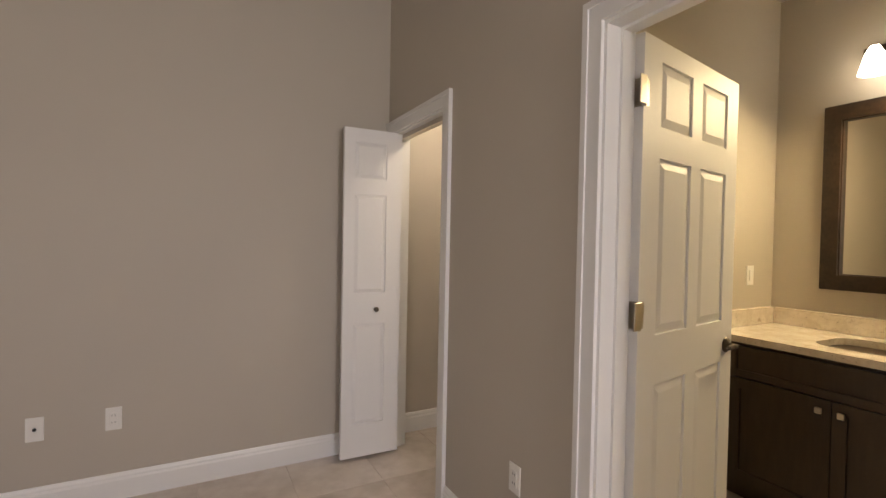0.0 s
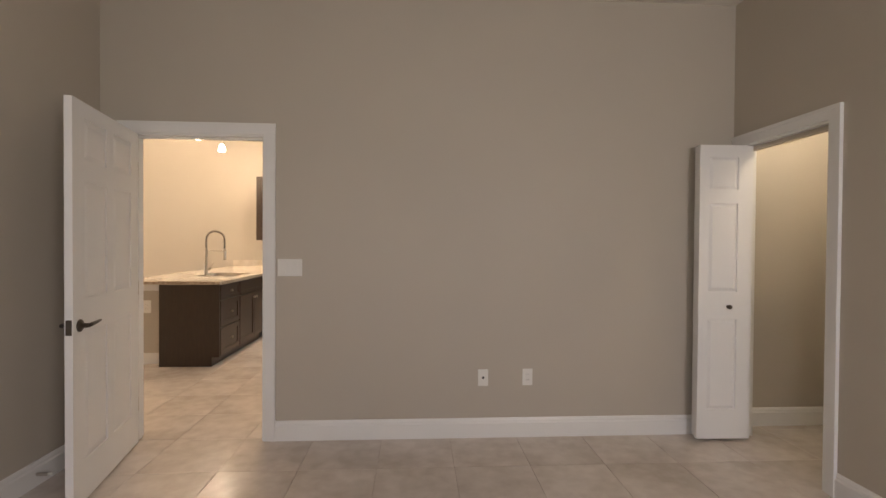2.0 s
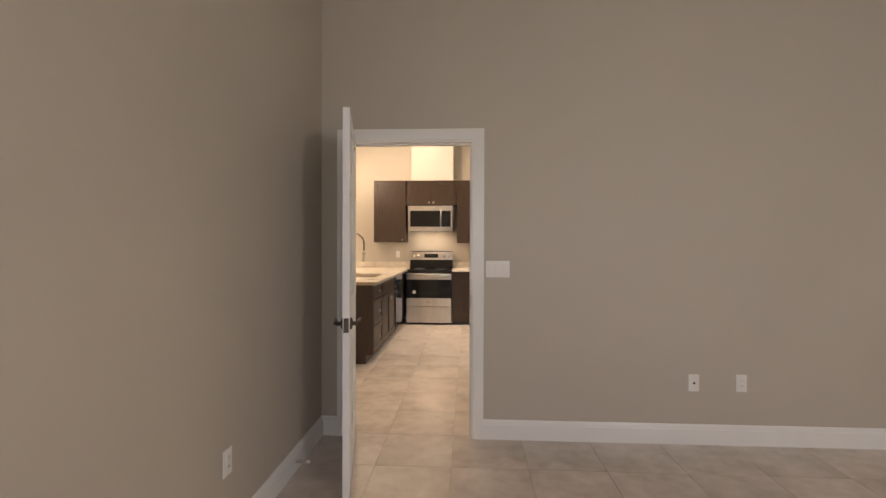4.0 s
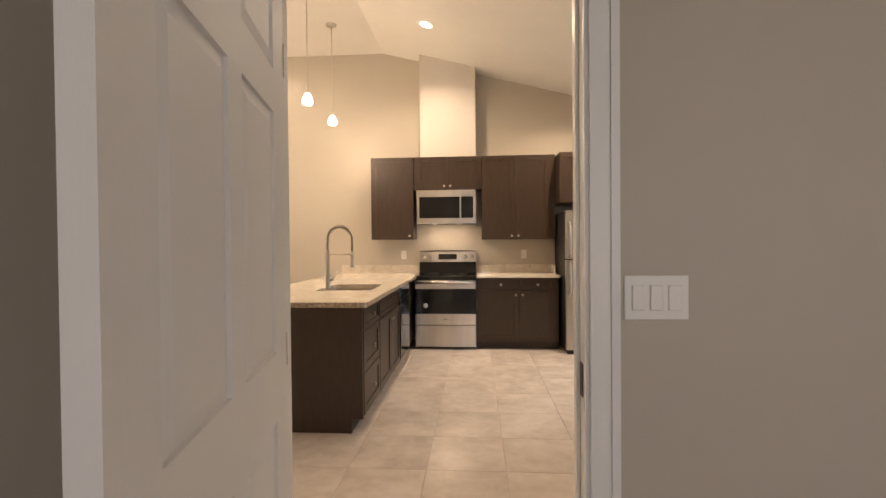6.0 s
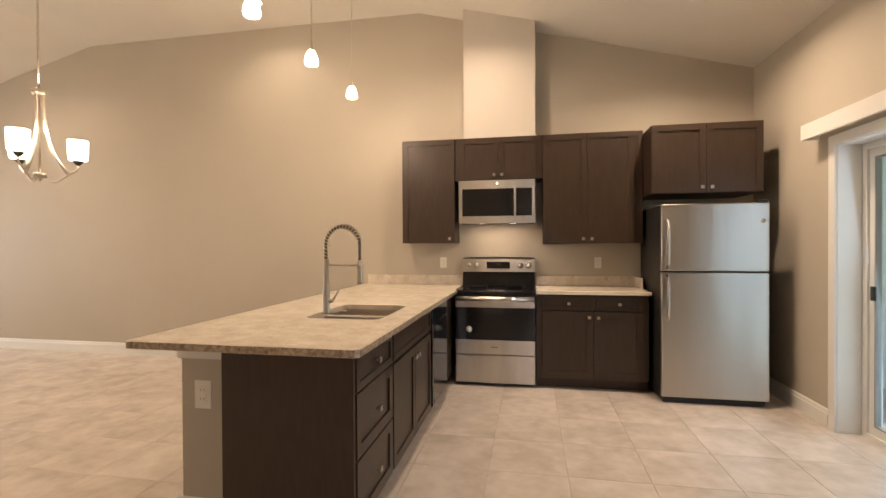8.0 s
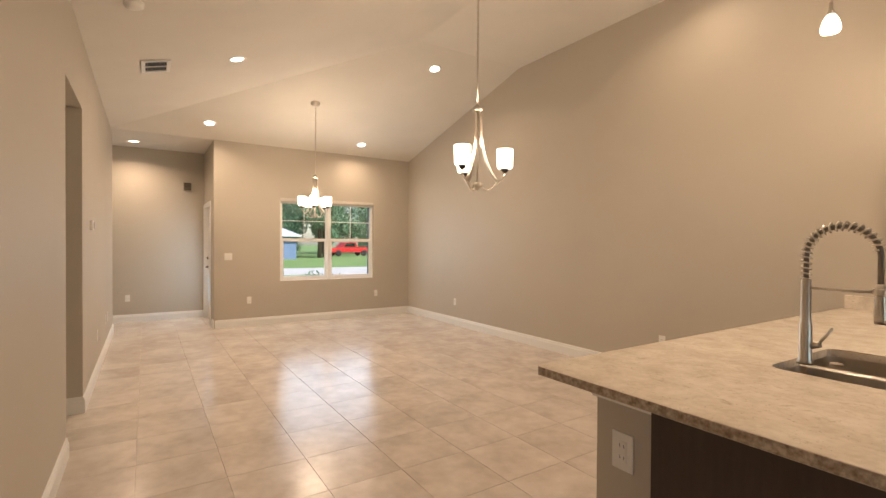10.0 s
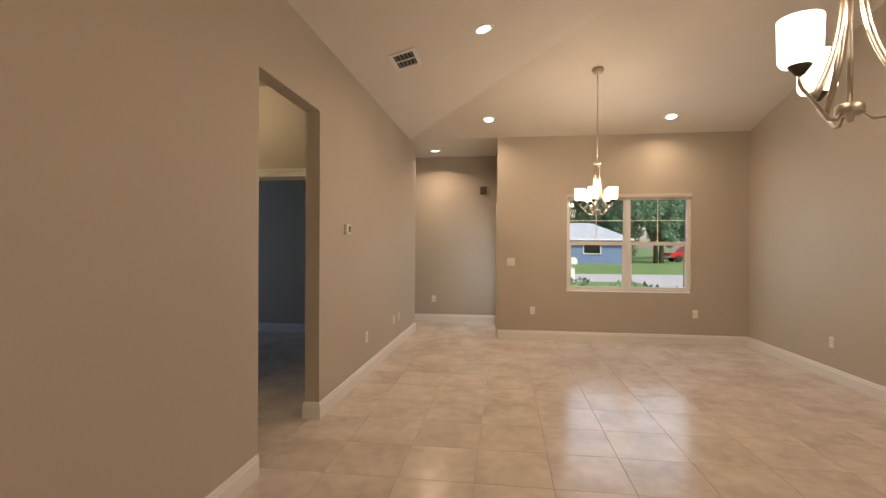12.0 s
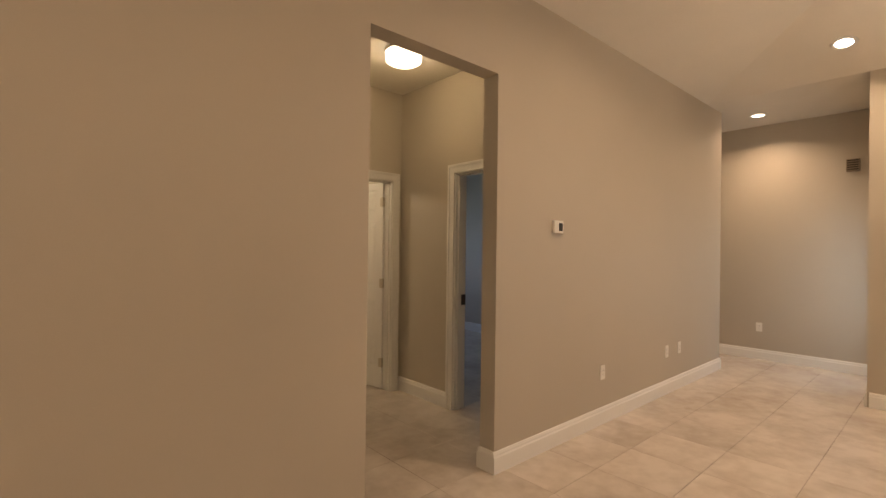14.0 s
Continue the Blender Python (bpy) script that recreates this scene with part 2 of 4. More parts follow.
    def put(u, v, d):
        p = [0, 0, 0]
        p[ix[0]], p[ix[1]], p[ix[2]] = u, v, d
        return bm.verts.new(p)
    lo, hi = [put(p.x, p.y, d0) for p in flat], [put(p.x, p.y, d1) for p in flat]
    for a, b, c in tris:
        bm.faces.new((lo[a], lo[b], lo[c]))
        bm.faces.new((hi[c], hi[b], hi[a]))
    k = 0
    for lp in loops:
        n = len(lp)
        for i in range(n):
            a, b = k + i, k + (i + 1) % n
            bm.faces.new((lo[a], lo[b], hi[b], hi[a]))
        k += n
    bmesh.ops.recalc_face_normals(bm, faces=bm.faces[:])
    return bm


def part(name, bm, material, parent=None, label=""):
    me = bpy.data.meshes.new(name)
    bm.to_mesh(me)
    bm.free()
    me.materials.append(material)
    ob = new(name, me)
    if parent is not None:
        ob.parent = parent
    return tagged(ob, label)


def thing(name, m, label, category, group="", kind=""):
    ob = new(name)
    ob.matrix_world = m
    return tagged(ob, label, category, group, kind)


def B():
    return bmesh.new()


def bx(*a, **k):
    return box(bmesh.new(), *a, **k)


def structure(name, bm, material, label, category):
    return tagged(part(name, bm, material), label, category, kind="structure")


# ---- structure: walls ----
def rect(u0, v0, u1, v1):
    return [(u0, v0), (u1, v0), (u1, v1), (u0, v1)]


def notched(u0, u1, top, doors, base=-0.06):
    """Outline of a wall with doorways (a, b, height) cut from the floor."""
    pts = [(u0, base)]
    for a, b, h in sorted(doors):
        pts += [(a, base), (a, h), (b, h), (b, base)]
    return pts + [(u1, base), (u1, top), (u0, top)]


structure("wall_door_side", slab(B(), notched(-11.727, 1.117, 3.14, [(-3.015, -2.137, 2.06), (-7.72, -6.79, 2.47)]), [], 2.90, 3.02, "xzy"), WALL,
          "taupe painted drywall wall with a doorway and a cased opening", "wall")
north_top = [(1.0, 3.05), (-0.35, 3.09), (-3.68, 3.94), (-7.97, 3.94), (-11.25, 3.09), (-11.51, 3.09)]
structure("wall_north", slab(B(), [(-11.51, -0.06), (1.0, -0.06)] + north_top, [], 7.93, 8.08, "xzy"), WALL, "long taupe painted wall behind the kitchen", "wall")
structure("wall_west", slab(B(), rect(4.375, -0.06, 7.93, 3.10), [rect(5.41, 0.735, 7.155, 2.17)], -11.51, -11.25, "yzx"), WALL, "taupe painted wall with a double window", "wall")
structure("wall_east", slab(B(), notched(3.02, 7.93, 3.10, [(4.85, 6.68, 2.04)]), [], -0.35, -0.13, "yzx"), WALL, "taupe painted wall with a sliding glass door", "wall")
structure("wall_foyer_west", bx(-12.84, 1.6, -0.06, -12.70, 4.515, 3.14), WALL, "taupe foyer end wall", "wall")
structure("wall_foyer_north", slab(B(), notched(-12.70, -11.51, 3.14, [(-12.56, -11.66, 2.045)]), [], 4.375, 4.515, "xzy"), WALL, "foyer wall with the entry door", "wall")
structure("wall_foyer_east", bx(-11.727, 1.6, -0.06, -11.607, 2.90, 3.14), WALL, "taupe foyer side wall", "wall")
structure("wall_foyer_south", bx(-12.70, 1.48, -0.06, -11.607, 1.60, 3.14), WALL, "taupe foyer back wall", "wall")
structure("wall_bedroom_west", bx(-3.32, -2.42, -0.06, -3.20, 2.90, 3.10), WALL, "plain taupe bedroom wall", "wall")
structure("wall_bedroom_east", slab(B(), notched(-2.42, 2.90, 3.10, [(2.12, 2.86, 2.03), (0.30, 1.10, 2.045)]), [], 1.117, 1.24, "yzx"), WALL,
          "taupe bedroom wall with closet and bathroom doorways", "wall")
# the hole at x -2.30 is made up, for the fill lamp
structure("wall_bedroom_south", slab(B(), rect(-3.20, -0.06, 1.117, 3.10), [rect(-2.30, 0.90, -1.55, 2.20), rect(0.30, 0.90, 1.05, 2.20)], -2.42, -2.30, "xzy"), WALL, "taupe bedroom wall with two windows, both out of view", "wall")
structure("wall_closet_back", bx(1.24, 3.02, -0.06, 2.2, 3.12, 2.6), WALL, "taupe closet wall", "wall")
structure("wall_closet_east", bx(1.98, 1.72, -0.06, 2.08, 3.02, 2.6), WALL, "taupe closet end wall", "wall")
structure("wall_bath_north", bx(1.24, 1.62, -0.06, 3.17, 1.72, 3.0), WALL, "warm-lit bathroom side wall", "wall")
structure("wall_bath_east", bx(3.17, -1.0, -0.06, 3.29, 1.72, 3.0), WALL, "warm-lit bathroom mirror wall", "wall")
structure("wall_bath_south", bx(1.24, -1.0, -0.06, 3.17, -0.88, 3.0), WALL, "bathroom end wall", "wall")
# hall and the dim room beyond it
structure("wall_hall_west", slab(B(), notched(1.25, 2.90, 3.0, [(2.02, 2.82, 2.045)]), [], -8.42, -8.30, "yzx"), WALL, "taupe hall wall with a bedroom doorway", "wall")
structure("wall_hall_end", slab(B(), notched(-8.42, -6.5, 3.0, [(-8.20, -7.44, 2.045)]), [], 1.13, 1.25, "xzy"), WALL, "taupe hall end wall with a bathroom doorway", "wall")
structure("wall_hall_east", bx(-6.60, 1.25, -0.06, -6.48, 2.90, 3.0), WALL, "taupe hall side wall", "wall")
structure("wall_room_far", bx(-11.37, -1.6, -0.06, -11.25, 2.90, 3.0), WALL, "wall of the dim bedroom", "wall")
structure("wall_room_south", slab(B(), rect(-11.25, -0.06, -8.42, 3.0), [rect(-10.5, 0.9, -9.3, 2.1)], -1.72, -1.60, "xzy"), WALL, "wall of the dim bedroom with a window", "wall")
structure("wall_room_east", bx(-8.42, -1.6, -0.06, -8.30, 1.13, 3.0), WALL, "side wall of the dim bedroom", "wall")
structure("wall_bathroom_far", bx(-8.30, -0.9, -0.06, -6.48, -0.8, 3.0), WALL, "hall bathroom wall", "wall")
structure("wall_bathroom_east", bx(-6.60, -0.8, -0.06, -6.48, 1.13, 3.0), WALL, "hall bathroom side wall", "wall")


# ---- structure: ceilings ----
def vault_mesh():
    bm = B()
    o = 0.0
    e, w, s, n = -0.35, -11.25, 3.02, 7.93
    p = [(w, s, 3.05), (e, s, 3.05), (e, n, 3.05), (w, n, 3.05), (-7.97, 6.30, 3.90), (-3.68, 6.30, 3.90), (-3.68, n, 3.90), (-7.97, n, 3.90)]
    lo = [bm.verts.new(q) for q in p]
    hi = [bm.verts.new((x, y, z + 0.10)) for x, y, z in p]
    faces = [(0, 1, 5, 4), (0, 4, 7, 3), (1, 2, 6, 5), (4, 5, 6, 7)]
    for f in faces:
        bm.faces.new([lo[i] for i in f])
        bm.faces.new([hi[i] for i in reversed(f)])
    for a, b in ((0, 1), (1, 2), (2, 6), (6, 7), (7, 3), (3, 0)):
        bm.faces.new((lo[a], lo[b], hi[b], hi[a]))
    bmesh.ops.recalc_face_normals(bm, faces=bm.faces[:])
    return bm


structure("ceiling", vault_mesh(), CEIL, "off-white vaulted textured ceiling", "ceiling")
structure("ceiling_foyer", bx(-12.70, 1.60, 3.052, -11.25, 4.375, 3.14), CEIL, "flat off-white foyer ceiling", "ceiling")
structure("ceiling_bedroom", bx(-3.20, -2.30, 3.03, 1.117, 2.90, 3.12), CEIL, "flat off-white bedroom ceiling", "ceiling")
structure("ceiling_closet", bx(1.24, 1.72, 2.5, 1.98, 3.02, 2.6), CEIL, "closet ceiling", "ceiling")
structure("ceiling_bath", bx(1.24, -0.88, 2.85, 3.17, 1.62, 2.95), CEIL, "bathroom ceiling", "ceiling")
structure("ceiling_hall", bx(-8.30, 1.25, 2.90, -6.60, 2.90, 3.0), CEIL, "flat hall ceiling", "ceiling")
structure("ceiling_room", bx(-11.25, -1.60, 2.75, -8.42, 2.90, 2.85), CEIL, "dim bedroom ceiling", "ceiling")
structure("ceiling_bathroom", bx(-8.30, -0.8, 2.75, -6.60, 1.13, 2.85), CEIL, "hall bathroom ceiling", "ceiling")
structure("chase", bx(-3.153, 7.67, 2.43, -2.431, 7.93, 3.85), CHASE, "pale boxed vent chase above the microwave cabinet", "wall")


# ---- baseboards and casings ----
def base_run(a, b, side):
    """A moulded baseboard from a to b along a wall, standing out towards side (a unit vector)."""
    a, b, s = Vector((*a, 0)), Vector((*b, 0)), Vector((*side, 0))
    prof = [(0, 0), (0.016, 0), (0.016, 0.098), (0.011, 0.108), (0.011, 0.118), (0.006, 0.132), (0, 0.134)]
    bm = B()
    rings = [[bm.verts.new(p + s * u + Vector((0, 0, v))) for u, v in prof] for p in (a, b)]
    n = len(prof)
    for i in range(n):
        bm.faces.new((rings[0][i], rings[0][(i + 1) % n], rings[1][(i + 1) % n], rings[1][i]))
    bm.faces.new(rings[0][::-1])
    bm.faces.new(rings[1])
    bmesh.ops.recalc_face_normals(bm, faces=bm.faces[:])
    return structure("baseboard", bm, TRIM, "white moulded baseboard along the wall", "baseboard")


for a, b, s in [((-2.077, 2.90), (1.117, 2.90), (0, -1)), ((-3.20, 2.90), (-3.08, 2.90), (0, -1)), ((-3.20, -2.3), (-3.20, 2.90), (1, 0)),
                ((1.117, 1.175), (1.117, 2.05), (-1, 0)), ((1.117, -2.3), (1.117, 0.225), (-1, 0)), ((-3.2, -2.3), (1.117, -2.3), (0, 1)),
                ((-6.774, 3.02), (-3.08, 3.02), (0, 1)), ((-11.727, 3.02), (-7.704, 3.02), (0, 1)), ((-2.077, 3.02), (-0.35, 3.02), (0, 1)),
                ((-7.72, 2.90), (-7.72, 3.02), (1, 0)), ((-6.79, 2.90), (-6.79, 3.02), (-1, 0)), ((-7.704, 2.90), (-8.30, 2.90), (0, -1)), ((-6.774, 2.90), (-6.6, 2.90), (0, -1)),
                ((-11.25, 4.391), (-11.25, 7.93), (1, 0)), ((-11.234, 4.375), (-11.49, 4.375), (0, -1)), ((-11.234, 7.93), (-4.17, 7.93), (0, -1)),
                ((-0.35, 6.76), (-0.35, 7.93), (-1, 0)), ((-0.35, 3.02), (-0.35, 4.78), (-1, 0)), ((-12.70, 1.6), (-12.70, 4.375), (1, 0)), ((-11.727, 1.6), (-11.727, 3.036), (-1, 0)),
                ((-8.30, 1.25), (-8.30, 1.95), (1, 0)), ((-11.25, -1.6), (-11.25, 2.9), (1, 0)), ((1.24, 3.02), (1.98, 3.02), (0, -1)), ((1.98, 1.72), (1.98, 3.02), (-1, 0))]:
    base_run(a, b, s)


def casing(name, axis, at0, at1, a, b, h, w=0.068, faces=(True, True), left=True):
    """Door trim round an opening from a to b in a wall between at0 and at1: jambs, stops and mitred casings."""
    root = tagged(new(name), "white painted door casing and jamb", "door frame", kind="structure")
    ax = "yzx" if axis == "x" else "xzy"
    t = 0.018
    part("jamb", slab(B(), [(a, 0), (a + t, 0), (a + t, h - t), (b - t, h - t), (b - t, 0), (b, 0), (b, h), (a, h)], [], at0 - 0.002, at1 + 0.002, ax), TRIM, root)
    for k, (on, d0, d1, d2) in enumerate(((faces[0], at0 - 0.016, at0 - 0.001, at0 - 0.022), (faces[1], at1 + 0.001, at1 + 0.016, at1 + 0.022))):
        if not on:
            continue
        la = a - w if left else a
        o = [(la, 0), (a + 0.006, 0), (a + 0.006, h - 0.006), (b - 0.006, h - 0.006), (b - 0.006, 0), (b + w, 0), (b + w, h + w), (la, h + w)]
        part("casing", slab(B(), o, [], d0, d1, ax), TRIM, root)
        o = [(la, 0), (la + 0.022, 0), (la + 0.022, h + w - 0.022), (b + w - 0.022, h + w - 0.022), (b + w - 0.022, 0), (b + w, 0), (b + w, h + w), (la, h + w)]
        part("casing_bead", slab(B(), o, [], (d0 if k == 0 else d1) - (0.006 if k == 0 else 0), (d0 if k == 0 else d1) + (0 if k == 0 else 0.006), ax), TRIM, root)
    mid = (at0 + at1) / 2
    part("door_stop", slab(B(), [(a + t, 0), (a + t + 0.01, 0), (a + t + 0.01, h - t - 0.01), (b - t - 0.01, h - t - 0.01), (b - t - 0.01, 0), (b - t, 0), (b - t, h - t), (a + t, h - t)], [],
                           mid - 0.005, mid + 0.03, ax), TRIM, root)
    return root


frame_bed = casing("door_frame", "y", 2.90, 3.02, -3.015, -2.137, 2.06)
part("strike_plate", bx(-2.158, 2.915, 0.90, -2.155, 2.945, 0.99, bev=0.001), BRONZE, frame_bed, "satin nickel strike plate")
casing("door_frame", "x", 1.117, 1.24, 0.30, 1.10, 2.045)
casing("door_frame", "x", 1.117, 1.24, 2.12, 2.86, 2.03, faces=(True, False))
casing("door_frame", "y", 4.375, 4.515, -12.56, -11.66, 2.045, faces=(True, False), w=0.05)
fr2 = casing("door_frame", "x", -8.42, -8.30, 2.02, 2.82, 2.045)
part("strike_plate", bx(-8.425, 2.036, 0.90, -8.345, 2.042, 0.99), BRONZE, fr2, "dark strike plate")
casing("door_frame", "y", 1.13, 1.25, -8.20, -7.44, 2.045)


# ---- doors ----
def raised(bm, u0, v0, u1, v1, y0, y1, inset):
    """A raised panel from the plane y0 to y1 with sloping borders."""
    a = [bm.verts.new((u, y0, v)) for u, v in rect(u0, v0, u1, v1)]
    b = [bm.verts.new((u, y1, v)) for u, v in rect(u0 + inset, v0 + inset, u1 - inset, v1 - inset)]
    for i in range(4):
        bm.faces.new((a[i], a[(i + 1) % 4], b[(i + 1) % 4], b[i]))
    bm.faces.new(b)
    bm.faces.new(a[::-1])
    bmesh.ops.recalc_face_normals(bm, faces=bm.faces[:])
    return bm


def panel_leaf(root, w, h, cols, t=0.035, rows=((0.21, 0.865), (1.035, 1.63), (1.735, 1.95))):
    """A moulded panel door: x from the hinge, y across its thickness."""
    holes = [rect(u0, v0, u1, v1) for u0, u1 in cols for v0, v1 in rows]
    leaf = part("leaf", slab(B(), rect(0, 0, w, h), holes, -t / 2, t / 2, "xzy"), DOORW, root)
    part("core", bx(0.03, -t / 2 + 0.009, 0.03, w - 0.03, t / 2 - 0.009, h - 0.03), DOORW, root)
    for u0, u1 in cols:
        for v0, v1 in rows:
            bm = B()
            for sgn in (-1, 1):
                raised(bm, u0 + 0.004, v0 + 0.004, u1 - 0.004, v1 - 0.004, sgn * (t / 2 - 0.009), sgn * (t / 2 - 0.001), 0.030)
            part("panel", bm, DOORW, root)
    return leaf


def lever(root, x, z, t=0.035, to=-1):
    for sgn in (-1, 1):
        bm = B()
        lathe(bm, [(0.0, 0), (0.032, 0.0), (0.032, 0.006), (0.024, 0.012), (0.012, 0.014), (0.011, 0.04)], 20, m=pose(x, sgn * t / 2, z, 90 if sgn < 0 else -90))
        y = sgn * (t / 2 + 0.042)
        tube(bm, [(x, y, z), (x + to * 0.03, y, z + 0.002), (x + to * 0.075, y, z + 0.003), (x + to * 0.105, y + sgn * 0.008, z + 0.010)], [0.010, 0.010, 0.009, 0.006], 10)
        part("lever_handle", bm, BRONZE, root, "satin dark nickel lever handle")


def hinge(root, z, t=0.035, x=0.0, side=1):
    bm = bx(x - 0.002, -0.02, z - 0.045, x + 0.0, 0.02, z + 0.045)
    tube(bm, [(x - 0.006, side * (t / 2 + 0.006), z - 0.047), (x - 0.006, side * (t / 2 + 0.006), z + 0.047)], 0.007, 10)
    box(bm, x - 0.004, side * (t / 2) - 0.001, z - 0.044, x + 0.034, side * (t / 2) + 0.0025, z + 0.044)
    part("hinge", bm, NICKEL, root, "satin nickel butt hinge")


COLS = ((0.115, 0.345), (0.425, 0.655))
d1 = thing("door_1", pose(-2.972, 2.885, 0.012, 0, 0, -78.5), "white six-panel bedroom door standing open", "door", kind="structure")
panel_leaf(d1, 0.832, 2.03, ((0.115, 0.375), (0.455, 0.715)))
lever(d1, 0.768, 0.905)
part("latch_plate", bx(0.831, -0.013, 0.867, 0.834, 0.013, 0.942, bev=0.001), BRONZE, d1, "dark latch plate on the door edge")
for hz in (0.25, 1.02, 1.80):
    hinge(d1, hz, side=-1)
d2 = thing("door_2", pose(1.265, 1.085, 0.012, 0, 0, 10), "white six-panel bathroom door standing open", "door", kind="structure")
panel_leaf(d2, 0.762, 2.02, COLS)
lever(d2, 0.70, 0.93)
for hz in (0.39, 1.11, 1.83):
    hinge(d2, hz, side=-1)
    part("hinge_leaf", bx(-0.045, -0.032, hz - 0.045, -0.008, -0.028, hz + 0.045, bev=0.001), NICKEL, d2, "satin nickel hinge leaf")
d3 = thing("door_3", pose(-11.68, 4.445, 0.015, 0, 0, 180), "white front entry door with a tall glass lite, closed", "door", kind="structure")
part("leaf", slab(B(), rect(0, 0, 0.86, 2.0), [rect(0.15, 0.28, 0.71, 1.86)], -0.022, 0.022, "xzy"), DOORW, d3)
part("lite_frame", slab(B(), rect(0.13, 0.26, 0.73, 1.88), [rect(0.16, 0.29, 0.70, 1.85)], -0.030, 0.030, "xzy"), DOORW, d3)
pane = part("pane", bx(0.155, -0.004, 0.285, 0.705, 0.004, 1.855), GLASS, d3)
pane.visible_shadow = False
lamp("entry_daylight", "AREA", look((-12.11, 4.40, 1.08), (-12.11, 0, 0.6)), 6.0, DAY, 0.5, 1.5)
lever(d3, 0.80, 0.93, 0.044)
part("deadbolt", lathe(B(), [(0.0, 0), (0.03, 0), (0.03, 0.012), (0.014, 0.016), (0.014, 0.03)], 18, m=pose(0.80, 0.022, 1.10, -90)), BRONZE, d3, "dark metal deadbolt turn")
d4 = thing("door_4", pose(-8.175, 1.14, 0.012, 0, 0, -80), "white six-panel hall bathroom door standing ajar", "door", kind="structure")
panel_leaf(d4, 0.71, 2.02, ((0.10, 0.32), (0.39, 0.61)))
for hz in (0.25, 1.03, 1.83):
    hinge(d4, hz, side=1)

# bifold closet door, folded open
bif = thing("bifold_door", pose(0, 0, 0, 0, 0, 0), "white panelled bifold closet door folded open", "door", kind="structure")
for k, (px, py, ang) in enumerate(((0.785, 2.775, -1.5), (0.800, 2.826, 1.0))):
    leaf = new("door_leaf")
    leaf.parent = bif
    leaf.matrix_basis = pose(px, py, 0.022, 0, 0, ang)
    w, h, t = 0.365, 1.995, 0.032
    rows = ((0.20, 0.815), (1.0, 1.60), (1.695, 1.915))
    part("door_panel_frame", slab(B(), rect(0, 0, w, h), [rect(0.065, a, w - 0.10, b) for a, b in rows], -t / 2, t / 2, "xzy"), DOORW, leaf)
    part("door_core", bx(0.02, -t / 2 + 0.009, 0.02, w - 0.02, t / 2 - 0.009, h - 0.02), DOORW, leaf)
    for a, b in rows:
        bm = B()
        for sgn in (-1, 1):
            raised(bm, 0.069, a + 0.004, w - 0.104, b - 0.004, sgn * (t / 2 - 0.009), sgn * (t / 2 - 0.001), 0.02)
        part("panel", bm, DOORW, leaf)
    if k == 0:
        part("knob", lathe(B(), [(0.0, 0), (0.012, 0), (0.008, 0.012), (0.016, 0.022), (0.012, 0.03), (0.0, 0.031)], 14, m=pose(0.205, -t / 2, 0.900, 90)), BRONZE, leaf, "small dark metal knob")
part("track", bx(1.15, 2.14, 1.985, 1.19, 2.84, 2.010), NICKEL, bif, "metal bifold track under the door head")


# ---- plates on walls ----
def plate(name, m, kind, label):
    """A wall plate facing -y in its own axes."""
    gangs = 3 if kind == "switch3" else 2 if kind == "switch2" else 1
    w = 0.070 + 0.046 * (gangs - 1)
    root = thing(name, m, label, "outlet" if kind in ("outlet", "cable") else "light switch")
    part("cover_plate", bx(-w / 2, -0.006, -0.0575, w / 2, 0.0, 0.0575, bev=0.002), PLAST, root)
    if kind == "outlet":
        part("receptacle", bx(-0.0165, -0.0085, -0.033, 0.0165, -0.004, 0.033, bev=0.002), PLAST, root)
        for z in (-0.018, 0.018):
            bm = bx(-0.0075, -0.0089, z - 0.004, -0.0055, -0.008, z + 0.006)
            box(bm, 0.0055, -0.0089, z - 0.004, 0.0075, -0.008, z + 0.006)
            part("slot", bm, DARKSLOT, root)
    elif kind == "cable":
        part("jack", lathe(B(), [(0.0, 0), (0.008, 0), (0.008, 0.004), (0.005, 0.004), (0.005, 0.010), (0.0, 0.010)], 12, m=pose(0, -0.006, 0, 90)), DARKSLOT, root, "dark coaxial jack")
    else:
        for g in range(gangs):
            x = (g - (gangs - 1) / 2) * 0.046
            part("rocker", box(B(), x - 0.0165, -0.011, -0.033, x + 0.0165, -0.004, 0.033, bev=0.002), PLAST, root)
    return root


plate("light_switch", pose(-1.974, 2.90, 1.169), "switch3", "white triple rocker switch plate beside the bedroom door")
plate("cable_outlet", pose(-0.66, 2.90, 0.413), "cable", "white cable jack plate low on the bedroom wall")
plate("wall_outlet", pose(-0.35, 2.90, 0.415), "outlet", "white power outlet low on the bedroom wall")
plate("wall_outlet", pose(1.117, 1.49, 0.43, 0, 0, -90), "outlet", "white power outlet beside the bathroom door")
plate("wall_outlet", pose(-3.20, 1.62, 0.41, 0, 0, 90), "outlet", "white power outlet behind the bedroom door")
for x in (-9.01, -10.23, -10.53):
    plate("wall_outlet", pose(x, 3.02, 0.41, 0, 0, 180), "outlet", "white power outlet low on the living room wall")
plate("light_switch", pose(-11.25, 4.589, 1.165, 0, 0, 90), "switch2", "white double rocker switch plate near the window")
for y in (4.91, 7.214):
    plate("wall_outlet", pose(-11.25, y, 0.435, 0, 0, 90), "outlet", "white power outlet under the front window")
for x in (-5.76, -9.56):
    plate("wall_outlet", pose(x, 7.93, 0.40), "outlet", "white power outlet on the long wall")
plate("wall_outlet", pose(-12.70, 3.185, 0.42, 0, 0, 90), "outlet", "white power outlet on the foyer wall")
for x in (-3.42, -1.80):
    plate("wall_outlet", pose(x, 7.93, 1.155), "outlet", "white power outlet above the kitchen backsplash")
